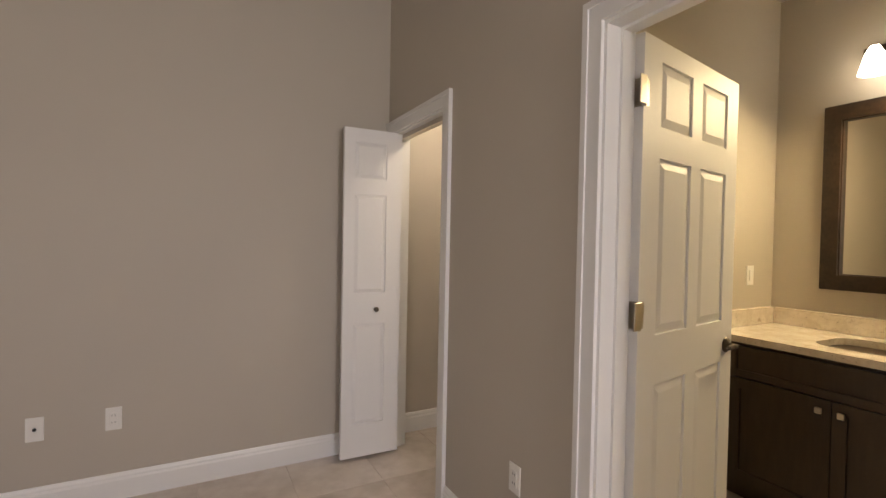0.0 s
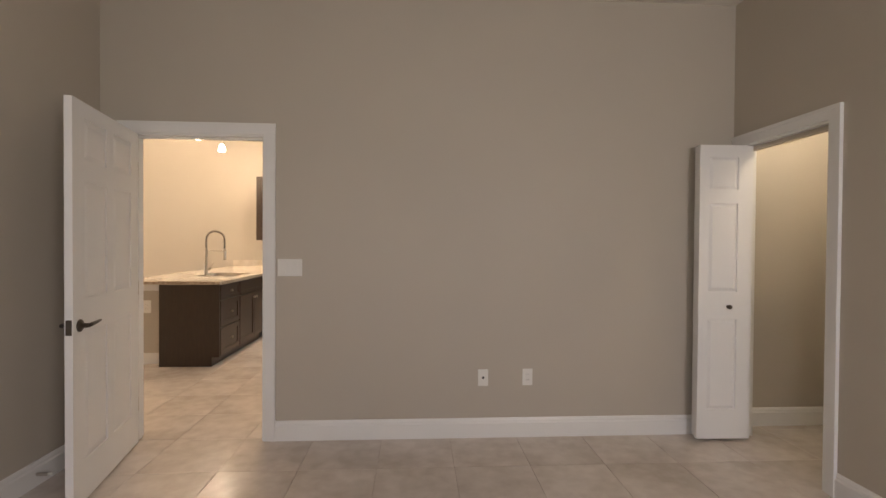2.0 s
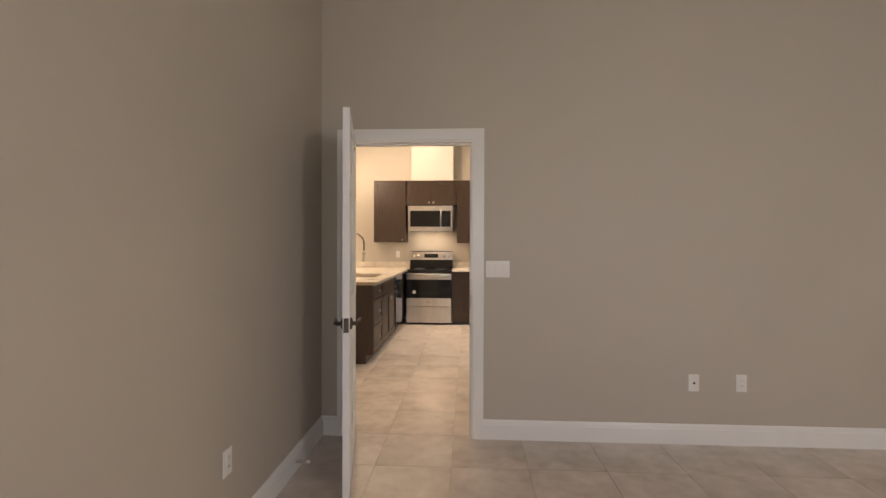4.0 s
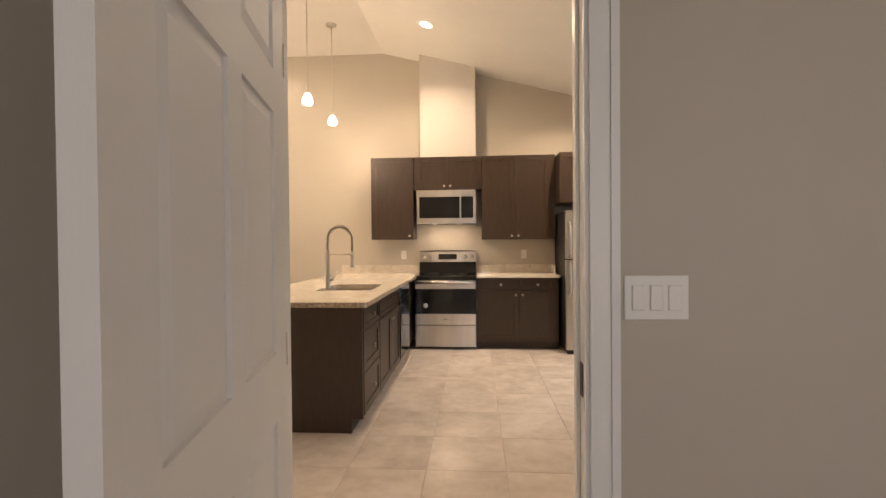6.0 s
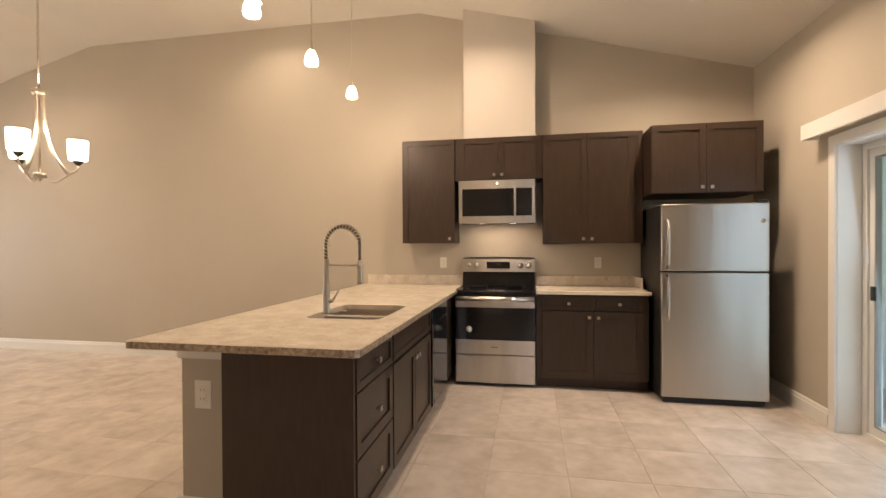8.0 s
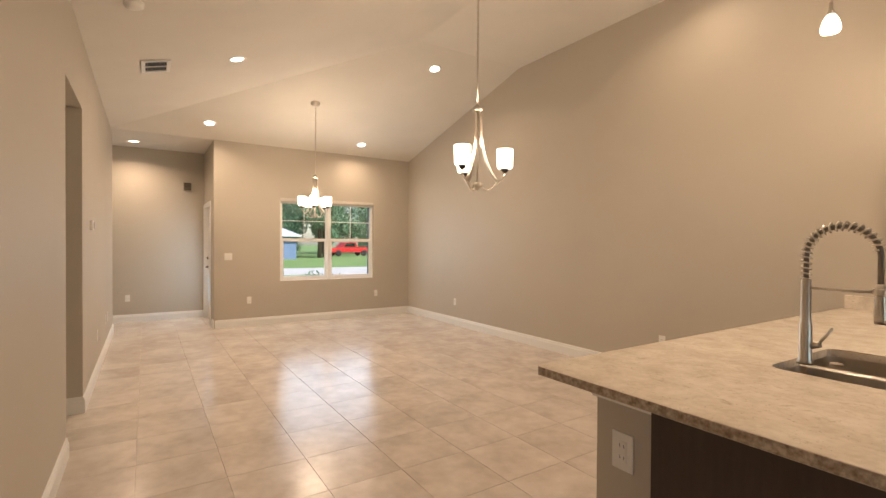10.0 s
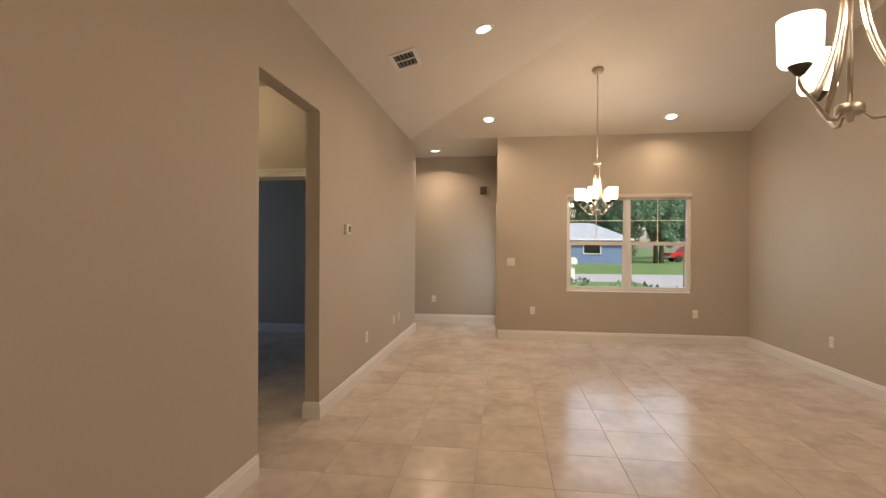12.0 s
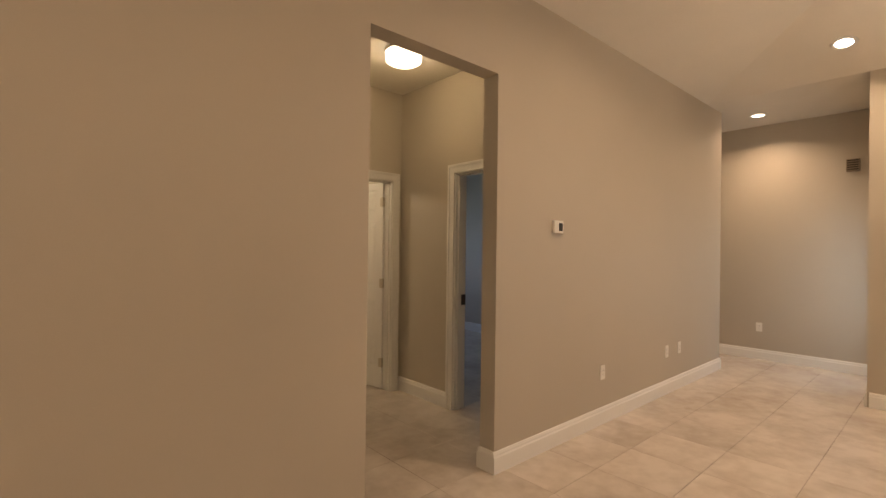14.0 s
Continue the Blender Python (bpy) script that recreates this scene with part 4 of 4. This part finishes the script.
part("base", lathe(B(), [(0.0, 0), (0.028, 0), (0.028, 0.01), (0.023, 0.02), (0.022, 0.16), (0.018, 0.17), (0.017, 0.33), (0.013, 0.34), (0.0, 0.341)], 20), NICKEL, fa)
R = 0.112
arc = [(R - R * math.cos(a), 0, 0.435 + R * math.sin(a)) for a in [math.pi * i / 16 for i in range(17)]]
path = [(0, 0, 0.33), (0, 0, 0.40)] + arc + [(2 * R, 0, 0.38), (2 * R, 0, 0.33)]
part("hose", tube(B(), path, 0.0095, 10), HOSE, fa, "dark grey hose inside the spring")
bm = B()
dense = []
for (ax, _, az), (cx2, _, cz) in zip(path[:17], path[1:18]):
    for i in range(24):
        s = i / 24
        dense.append((ax + (cx2 - ax) * s, az + (cz - az) * s))
coil = []
ph = 0.0
for i, (px, pz) in enumerate(dense):
    j = min(i + 1, len(dense) - 1)
    tx, tz = dense[j][0] - px, dense[j][1] - pz
    ln = math.hypot(tx, tz) or 1.0
    ph += ln * 2 * math.pi / 0.021 if j > i else 0
    coil.append((px + 0.0165 * math.cos(ph) * (-tz / ln), 0.0165 * math.sin(ph), pz + 0.0165 * math.cos(ph) * (tx / ln)))
tube(bm, coil, 0.0038, 5)
part("spring_coil", bm, NICKEL, fa)
part("spray_head", lathe(B(), [(0.0, 0.19), (0.017, 0.19), (0.019, 0.21), (0.016, 0.30), (0.012, 0.335), (0.0, 0.336)], 16, (2 * R, 0, 0)), NICKEL, fa)
part("holder_arm", tube(B(), [(0, 0, 0.305), (2 * R - 0.02, 0, 0.305)], 0.006, 8), NICKEL, fa)
part("holder_ring", lathe(B(), [(0.021, 0.292), (0.023, 0.30), (0.023, 0.31), (0.021, 0.318)], 16, (2 * R, 0, 0)), NICKEL, fa)
bm = tube(B(), [(0.018, 0, 0.075), (0.05, 0, 0.085)], 0.013, 12)
tube(bm, [(0.042, 0, 0.085), (0.065, 0.004, 0.12), (0.085, 0.008, 0.155)], 0.0055, 8)
part("handle", bm, NICKEL, fa)
so = thing("air_gap_cap", pose(-3.675, 5.76, 0.918), "small round steel cap on the counter by the faucet", "cap")
part("cap", lathe(B(), [(0.0, 0.0), (0.022, 0.0), (0.021, 0.006), (0.0, 0.009)], 18), NICKEL, so)

hw = tagged(part("half_wall", bx(-4.17, 4.94, -0.06, -3.852, 7.928, 0.882), WALL), "taupe drywall half wall carrying the peninsula counter", "wall", kind="structure")
tr = tagged(new("half_wall_trim"), "white cap moulding and baseboard of the half wall", "trim", kind="structure")
for x0, y0, x1, y1, z0, z1 in ((-4.186, 4.924, -3.856, 4.94, 0.80, 0.882), (-4.186, 4.94, -4.17, 7.92, 0.80, 0.882), (-4.186, 4.924, -3.856, 4.94, 0.0, 0.12), (-4.186, 4.94, -4.17, 7.92, 0.0, 0.12)):
    part("moulding", bx(x0, y0, z0, x1, y1, z1, bev=0.004, seg=2), TRIM, tr)

# range
rg = thing("range", pose(-3.195, 7.36, 0), "stainless steel and black freestanding electric range", "stove")
W = 0.756
part("body", bx(0, 0.0, 0.03, W, 0.555, 0.895), DARKP, rg)
part("storage_drawer", bx(0.002, -0.028, 0.035, W - 0.002, -0.001, 0.300, bev=0.004), STEEL, rg, "stainless storage drawer")
dr = part("oven_door", bx(0.002, -0.038, 0.307, W - 0.002, -0.001, 0.852, bev=0.005), STEEL, rg, "stainless oven door")
part("oven_window", bx(0.004, -0.041, 0.445, W - 0.004, -0.0385, 0.752), BLACK, dr, "black glass oven window")
part("logo_badge", lathe(B(), [(0.0, 0.0), (0.030, 0.0), (0.030, 0.001), (0.0, 0.001)], 20, m=pose(0.135, -0.0415, 0.545, 90)), PLAST, dr, "round white sticker on the oven glass")
part("brand_bar", bx(0.345, -0.0395, 0.375, 0.405, -0.0383, 0.381), BRONZE, dr)
bm = tube(B(), [(0.004, -0.080, 0.835), (W - 0.004, -0.080, 0.835)], 0.017, 14)
for x in (0.05, W - 0.05):
    tube(bm, [(x, -0.036, 0.835), (x, -0.080, 0.835)], 0.010, 8)
part("oven_handle", bm, STEEL, dr, "stainless bar handle")
part("front_lip", bx(0, -0.034, 0.856, W, -0.001, 0.905, bev=0.004), BLACK, rg, "black front lip")
top = part("cooktop", bx(-0.002, -0.025, 0.897, W + 0.002, 0.50, 0.915, bev=0.004), BLACK, rg, "black ceramic glass cooktop")
for x, y, r in ((0.20, 0.12, 0.10), (0.56, 0.12, 0.08), (0.20, 0.36, 0.08), (0.56, 0.36, 0.10)):
    part("burner_ring", lathe(B(), [(r, 0.9153), (r, 0.9160), (r - 0.004, 0.9160), (r - 0.004, 0.9153)], 32, (x, y, 0)), DARKP, top)
part("lower_guard", slab(B(), [(0.478, 0.912), (0.555, 0.912), (0.555, 1.06), (0.500, 1.06)], [], 0.002, W - 0.002, "yzx"), BLACK, rg, "black glossy lower backguard")
bm = slab(B(), [(0.486, 1.062), (0.555, 1.062), (0.555, 1.20), (0.522, 1.20), (0.512, 1.192)], [], 0.0, W, "yzx")
bg = part("backguard", bm, STEEL, rg, "stainless control backguard")
part("top_trim", slab(B(), [(0.0, 1.200), (W, 1.200), (W - 0.006, 1.208), (W - 0.14, 1.214), (0.14, 1.214), (0.006, 1.208)], [], 0.515, 0.555, "xzy"), DARKP, bg, "dark top edge")
tilt = pose(0, 0.4985, 1.128, -10.5)
ob = part("clock_display", bx(0.255, -0.006, -0.034, 0.50, 0.004, 0.038, bev=0.002), BLACK, bg, "black clock display")
ob.matrix_basis = tilt
dig = part("clock_digits", bx(0.355, -0.0075, 0.005, 0.395, -0.0055, 0.018), DARKSLOT, bg)
dig.matrix_basis = tilt
for x in (0.060, 0.148, W - 0.148, W - 0.060):
    bm = lathe(B(), [(0.0, 0), (0.031, 0.0), (0.030, 0.004), (0.024, 0.008), (0.022, 0.028), (0.0, 0.030)], 20, m=pose(x, 0.4965, 1.128, 79.5))
    box(bm, x - 0.003, 0.4965 - 0.034, 1.112, x + 0.003, 0.4965 - 0.020, 1.150)
    part("knob", bm, NICKEL, bg, "round silver burner knob")

# microwave
mw = thing("microwave", pose(-3.192, 7.565, 1.562), "stainless over-the-range microwave with black glass door", "microwave")
w, h = 0.755, 0.428
part("body", bx(0, 0.03, 0, w, 0.36, h), DARKP, mw)
part("front_frame", slab(B(), rect(0, 0, w, h), [rect(0.035, 0.07, w - 0.03, h - 0.085)], 0.0, 0.03, "xzy"), STEEL, mw)
part("door_glass", bx(0.035, 0.006, 0.07, 0.555, 0.026, h - 0.085), BLACK, mw, "black glass door")
part("door_window", bx(0.07, 0.004, 0.10, 0.51, 0.0065, h - 0.12), BLACK, mw)
part("control_panel", bx(0.575, 0.006, 0.07, w - 0.03, 0.026, h - 0.085), BLACK, mw, "black touch panel")
bm = tube(B(), [(0.562, -0.035, 0.06), (0.562, -0.035, h - 0.07)], 0.010, 10)
for z in (0.08, h - 0.09):
    tube(bm, [(0.562, 0.01, z), (0.562, -0.035, z)], 0.008, 8)
part("handle", bm, STEEL, mw, "vertical stainless bar handle")
part("badge", lathe(B(), [(0, 0), (0.016, 0), (0.016, 0.001), (0, 0.001)], 16, m=pose(0.385, -0.001, h - 0.04, 90)), NICKEL, mw)
for x in (0.22, 0.54):
    part("task_light", bx(x - 0.03, 0.10, -0.0008, x + 0.03, 0.15, 0.001), TASK, mw, "lit task light lens")
lamp("task_lamp", "AREA", look((-2.81, 7.69, 1.555), (-2.81, 7.75, 0)), 1.7, WARM, 0.45, 0.05)

# refrigerator
fg = thing("refrigerator", pose(-1.40, 7.117, 0), "stainless top-freezer refrigerator with black sides", "refrigerator")
W = 0.823
part("body", bx(0.004, 0.055, 0.03, W - 0.004, 0.76, 1.675, bev=0.004), DARKP, fg, "black textured cabinet body")
part("kick_grille", bx(0.02, 0.04, 0.0, W - 0.02, 0.06, 0.05), DARKP, fg)
for nm, z0, z1, h0, h1 in (("fridge_door", 0.055, 1.105, 0.70, 1.09), ("freezer_door", 1.117, 1.68, 1.135, 1.55)):
    d = part(nm, bx(0, 0, z0, W, 0.05, z1, bev=0.010, seg=3), FSTEEL, fg)
    bm = tube(B(), [(0.045, 0.0, h0 + 0.01), (0.045, -0.045, h0 + 0.04), (0.045, -0.05, (h0 + h1) / 2), (0.045, -0.045, h1 - 0.04), (0.045, 0.0, h1 - 0.01)], 0.013, 10)
    part("handle", bm, STEEL, d, "curved stainless bar handle")
part("logo_badge", lathe(B(), [(0, 0), (0.018, 0), (0.018, 0.0015), (0, 0.0015)], 18, m=pose(W - 0.05, -0.0005, 1.53, 90)), NICKEL, fg)
part("hinge_cover", bx(W - 0.09, 0.0, 1.681, W - 0.01, 0.09, 1.70, bev=0.004), DARKP, fg)

# ---- bathroom ----
va = thing("vanity", pose(2.56, 1.60, 0, 0, 0, -90), "dark espresso bathroom vanity cabinet", "vanity")
part("body", bx(0, 0, 0.10, 1.10, 0.60, 0.848), ESP, va)
part("toe_kick", bx(0.0, 0.06, 0, 1.10, 0.60, 0.10), ESP, va)
for x0, x1, kx in ((0.10, 0.55, 0.51), (0.555, 1.0, 0.595)):
    shaker("door", va, x0, 0.12, x1, 0.66, (kx, 0.61))
shaker("drawer_front", va, 0.10, 0.67, 1.0, 0.83)
vc = thing("vanity_countertop", pose(0, 0, 0), "polished speckled granite vanity top with backsplash", "countertop")
part("slab", slab(B(), rect(2.52, 0.42, 3.168, 1.618), [rounded(2.66, 0.72, 3.03, 1.20, 0.1)], 0.85, 0.885), GRAN, vc)
part("backsplash", bx(3.145, 0.42, 0.885, 3.168, 1.595, 0.985, bev=0.002), GRAN, vc)
part("side_splash", bx(2.56, 1.595, 0.885, 3.168, 1.618, 0.985, bev=0.002), GRAN, vc)
bs = thing("bathroom_sink", pose(0, 0, 0), "white porcelain undermount basin", "sink")
bm = B()
rings = []
for inset, z, r in ((-0.01, 0.849, 0.1), (0.02, 0.80, 0.1), (0.08, 0.74, 0.08)):
    rings.append([bm.verts.new((u, v, z)) for u, v in rounded(2.66 + inset, 0.72 + inset, 3.03 - inset, 1.20 - inset, r)])
for a, b in zip(rings, rings[1:]):
    for i in range(len(a)):
        bm.faces.new((a[i], b[i], b[(i + 1) % len(a)], a[(i + 1) % len(a)])).smooth = True
bm.faces.new(rings[-1])
part("basin", bm, PORC, bs)
bf = thing("bathroom_faucet", pose(3.09, 0.96, 0.885), "satin nickel bathroom faucet", "faucet")
bm = lathe(B(), [(0.0, 0), (0.026, 0), (0.024, 0.02), (0.018, 0.03), (0.016, 0.12), (0.0, 0.125)], 16)
tube(bm, [(0, 0, 0.10), (-0.05, 0, 0.135), (-0.10, 0, 0.13), (-0.125, 0, 0.10)], 0.011, 10)
part("spout", bm, NICKEL, bf)
mi = thing("mirror", pose(3.168, 1.36, 1.12), "framed wall mirror with a dark moulded frame", "mirror")
part("mirror_frame", slab(B(), rect(-0.80, 0, 0, 1.02), [rect(-0.71, 0.09, -0.09, 0.93)], -0.035, -0.001, "yzx"), MFRAME, mi)
part("frame_bead", slab(B(), rect(-0.745, 0.055, -0.055, 0.965), [rect(-0.715, 0.085, -0.085, 0.935)], -0.05, -0.034, "yzx"), MFRAME, mi)
part("mirror_glass", bx(-0.012, -0.715, 0.085, -0.008, -0.085, 0.935), MIRROR, mi)
vl = thing("vanity_light", pose(3.168, 0.90, 2.375), "lit vanity bar light with frosted bell shades", "wall light")
part("back_plate", bx(-0.03, -0.30, -0.04, -0.001, 0.30, 0.04, bev=0.006), BRONZE, vl)
for y in (-0.22, 0.0, 0.22):
    part("arm", tube(B(), [(-0.03, y, 0.0), (-0.10, y, 0.02), (-0.12, y, 0.0)], 0.009, 8), BRONZE, vl)
    part("shade", lathe(B(), [(0.065, -0.13), (0.058, -0.10), (0.040, -0.03), (0.024, 0.0), (0.020, 0.01)], 20, (-0.12, y, 0)), SHADE, vl, "glowing frosted bell shade")
lamp("vanity_lamp", "AREA", look((2.98, 0.90, 2.20), (2.3, 0.8, 0.2)), BATH_POWER, (1.0, 0.77, 0.41), 0.1, 0.6)

# ---- outside ----
lw = tagged(part("lanai_wall", bx(-0.13, 7.90, -0.12, 5.0, 7.928, 2.75), LWALL), "pale blue-green stucco lanai wall", "wall", kind="structure")
structure("lanai_floor", bx(-0.13, 3.14, -0.16, 4.2, 7.90, -0.03), LANAI, "pale concrete lanai floor", "floor")
structure("lanai_ceiling", bx(-0.13, 3.14, 2.72, 2.15, 8.05, 2.82), CEIL, "white lanai ceiling", "ceiling")
structure("ground", bx(-420, -400, -0.6, 400, 420, -0.17), GRASS, "mown green lawn", "ground")
structure("road", bx(-32.0, -300, -0.30, -26.0, 320, -0.15), ROADM, "pale street across the lawn", "road")
structure("driveway", bx(-26.0, 10.3, -0.30, -12.5, 14.0, -0.152), ROADM, "pale concrete driveway", "road")


def leaf_cloud(center, radii, n, size, seed):
    rnd = random.Random(seed)
    vs, fs = [], []
    blobs = [(Vector((rnd.gauss(0, 0.5), rnd.gauss(0, 0.5), rnd.gauss(0, 0.42))), rnd.uniform(0.22, 0.42)) for _ in range(16)]
    for i in range(n):
        c, r = blobs[rnd.randrange(len(blobs))]
        d = Vector((rnd.gauss(0, 1), rnd.gauss(0, 1), rnd.gauss(0, 1))).normalized() * r * rnd.uniform(0.6, 1.05)
        p = c + d
        p = Vector((center[0] + p.x * radii[0], center[1] + p.y * radii[1], center[2] + p.z * radii[2]))
        q = Euler((rnd.uniform(0, 6.3), rnd.uniform(0, 6.3), rnd.uniform(0, 6.3))).to_matrix()
        s = size * rnd.uniform(0.6, 1.4)
        k = len(vs)
        for u, v in ((-1, 0), (0, -0.45), (1, 0), (0, 0.45)):
            vs.append(p + q @ Vector((u * s, v * s, 0.12 * s * abs(u))))
        fs.append((k, k + 1, k + 2, k + 3))
    me = bpy.data.meshes.new("crown")
    me.from_pydata(vs, [], fs)
    me.materials.append(LEAF)
    return me


def tree(x, y, h, spread, seed, n=6500):
    rnd = random.Random(seed)
    t = thing("tree", pose(x, y, -0.17), "leafy green shade tree across the street", "tree", "street trees")
    bm = tube(B(), [(0, 0, -0.1), (0.05, 0, h * 0.2), (rnd.uniform(-.2, .2), rnd.uniform(-.2, .2), h * 0.45), (rnd.uniform(-.4, .4), rnd.uniform(-.4, .4), h * 0.75)], [0.26, 0.2, 0.16, 0.06], 9)
    for k in range(6):
        a = k * 1.05 + rnd.random()
        z = h * rnd.uniform(0.3, 0.5)
        tube(bm, [(0, 0, z), (math.cos(a) * spread * 0.35, math.sin(a) * spread * 0.35, z + h * 0.14), (math.cos(a) * spread * 0.7, math.sin(a) * spread * 0.7, z + h * 0.25)], [0.10, 0.06, 0.02], 6)
    part("trunk", bm, BARK, t)
    ob = new("crown", leaf_cloud((0, 0, h * 0.62), (spread, spread, h * 0.42), n, 0.19, seed))
    ob.parent = t
    return t


for x, y, h, sp, sd in ((-58, 8, 12, 4.5, 1), (-57, 14.5, 11, 4.2, 2), (-45, 6.2, 10, 2.6, 3), (-53, 19.5, 11, 3.6, 4), (-72, 26, 11, 4.5, 5), (-62, 18, 14, 5.0, 6), (-66, 31, 12, 5, 7), (-58, -1, 12, 5, 8), (-58, 37, 11, 5.0, 9), (-62, 2, 12, 6, 10), (-54, 20.4, 6.0, 2.2, 11), (-78, 10, 8, 6, 12), (-80, 20, 8, 6, 13), (-78, 33, 7, 6, 14), (-82, 42, 7, 6, 15), (-80, 52, 8, 6, 16)):
    tree(x, y, h, sp, sd)


def shrub(x, y, r, seed):
    t = thing("shrub", pose(x, y, -0.17), "low green shrub on the front lawn", "shrub")
    ob = new("foliage", leaf_cloud((0, 0, r * 0.42), (r, r * 1.3, r * 0.5), 700, 0.07, seed))
    ob.parent = t
    part("stems", tube(B(), [(0, 0, -0.05), (0.02, 0, r * 0.4)], 0.03, 6), BARK, t)


shrub(-15.2, 7.55, 0.80, 21)
shrub(-15.4, 6.3, 0.65, 22)

hs = thing("neighbour_house", pose(-49, 12.0, -0.17), "blue-painted single-storey house with a pale hip roof", "house")
part("house_wall", bx(-6, -9, -0.1, 0, 3.9, 2.35), HOUSE, hs)
bm = B()
vsx = [bm.verts.new(p) for p in ((-6.6, -9.6, 2.35), (0.6, -9.6, 2.35), (0.6, 4.2, 2.35), (-6.6, 4.2, 2.35), (-3, -6.4, 4.0), (-3, 1.0, 4.0))]
for f in ((0, 1, 4), (1, 2, 5, 4), (2, 3, 5), (3, 0, 4, 5), (3, 2, 1, 0)):
    bm.faces.new([vsx[i] for i in f])
part("roof", bm, ROOFM, hs)
part("fascia", slab(B(), rect(-6.62, -9.62, 0.62, 4.22), [rect(-6.5, -9.5, 0.5, 4.1)], 2.22, 2.37), FRAMEW, hs)
for y in (-7.0, -3.2, 0.6):
    wd = part("window", bx(0.0, y - 0.75, 1.0, 0.05, y + 0.75, 2.1), BLACK, hs, "dark window")
    part("frame", slab(B(), rect(y - 0.82, 0.93, y + 0.82, 2.17), [rect(y - 0.75, 1.0, y + 0.75, 2.1)], 0.001, 0.08, "yzx"), FRAMEW, wd)

tk = thing("pickup_truck", pose(-58.2, 24.8, -0.15, 0, 0, -84), "red pickup truck parked across the street", "car")
bm = B()
slab(bm, [(-2.7, 0.45), (2.6, 0.45), (2.68, 0.75), (2.6, 1.02), (1.35, 1.10), (0.75, 1.68), (-0.65, 1.70), (-0.8, 1.12), (-2.7, 1.12)], [], -0.9, 0.9, "xzy")
bmesh.ops.bevel(bm, geom=bm.edges[:], offset=0.05, segments=2, affect="EDGES")
part("body", bm, REDP, tk)
part("side_windows", slab(B(), [(-0.55, 1.14), (1.12, 1.14), (0.68, 1.60), (-0.5, 1.62)], [], -0.915, 0.915, "xzy"), BLACK, tk, "dark side windows")
part("bed_well", bx(-2.6, -0.75, 1.08, -0.9, 0.75, 1.135), DARKP, tk)
for x in (-1.75, 1.75):
    for y in (-0.82, 0.82):
        wh = part("wheel", lathe(B(), [(0.18, -0.12), (0.34, -0.12), (0.38, -0.08), (0.38, 0.08), (0.34, 0.12), (0.18, 0.12)], 24, m=pose(x, y, 0.38, 90)), RUBBER, tk)
        part("rim", lathe(B(), [(0.0, -0.10), (0.19, -0.11), (0.19, 0.11), (0.0, 0.10)], 18, m=pose(x, y, 0.38, 90)), STEEL, wh)
part("bumper", bx(2.62, -0.85, 0.45, 2.76, 0.85, 0.65, bev=0.03), STEEL, tk)

mb = thing("mailbox", pose(-25.4, 7.5, -0.17), "white mailbox on a white post by the street", "mailbox")
part("post", bx(-0.09, -0.09, -0.05, 0.09, 0.09, 0.85, bev=0.008), FRAMEW, mb)
part("box", slab(B(), [(-0.17, 0.82), (0.17, 0.82), (0.17, 1.0), (0.13, 1.08), (0.05, 1.12), (-0.05, 1.12), (-0.13, 1.08), (-0.17, 1.0)], [], -0.26, 0.26, "yzx"), FRAMEW, mb)
part("flag", bx(-0.1, 0.172, 0.95, 0.08, 0.18, 1.02), REDP, mb)

# ---- floor tiles ----
PITCH = 0.461
fl = structure("floor", bx(-12.7, -2.4, -0.10, 3.2, 8.0, -0.004), GROUT, "beige-grey porcelain tile floor with grout joints", "floor")
tile_mesh = bpy.data.meshes.new("tile")
bm = bx(-PITCH / 2 + 0.0013, -PITCH / 2 + 0.0013, -0.012, PITCH / 2 - 0.0013, PITCH / 2 - 0.0013, 0.0)
bmesh.ops.bevel(bm, geom=[e for e in bm.edges if all(v.co.z > -0.001 for v in e.verts)], offset=0.0008, segments=1, affect="EDGES")
bm.to_mesh(tile_mesh)
bm.free()
tile_mesh.materials.append(TILE)
rest_v, rest_f = [], []
count = 0
cells = []
for i in range(-23, 14):
    for j in range(-16, 9):
        x, y = -2.735 + PITCH * (i + 0.5), 4.32 + PITCH * (j + 0.5)
        if -12.8 < x < 3.2 and -2.5 < y < 8.0:
            if (x > 2.1 and y > 1.8) or (-6.3 < x < -3.5 and y < 2.8) or (x < -3.5 and y < -1.8) or (x > 1.4 and y < -1.1) or (x > 0.0 and y > 3.2):
                continue
            cells.append((x, y))
for x, y in cells:
    near = (-9.3 < x < -0.3 and 3.0 < y < 7.9) or (-3.3 < x < 1.2 and 1.0 < y < 3.0)
    if near and count < 300:
        t = new("tile", tile_mesh)
        t.parent = fl
        t.matrix_basis = Matrix.Translation((x, y, 0))
        count += 1
    else:
        h = PITCH / 2 - 0.0013
        k = len(rest_v)
        for z, q in ((-0.012, h), (-0.0012, h), (0.0, h - 0.0012)):
            rest_v += [(x - q, y - q, z), (x + q, y - q, z), (x + q, y + q, z), (x - q, y + q, z)]
        for r in (0, 4):
            for a in range(4):
                b = (a + 1) % 4
                rest_f.append((k + r + a, k + r + b, k + r + 4 + b, k + r + 4 + a))
        rest_f.append((k + 8, k + 9, k + 10, k + 11))
me = bpy.data.meshes.new("tile_field")
me.from_pydata(rest_v, [], rest_f)
me.materials.append(TILE)
tf = new("tile_field", me)
tf.parent = fl
tagged(tf, kind="stuff")
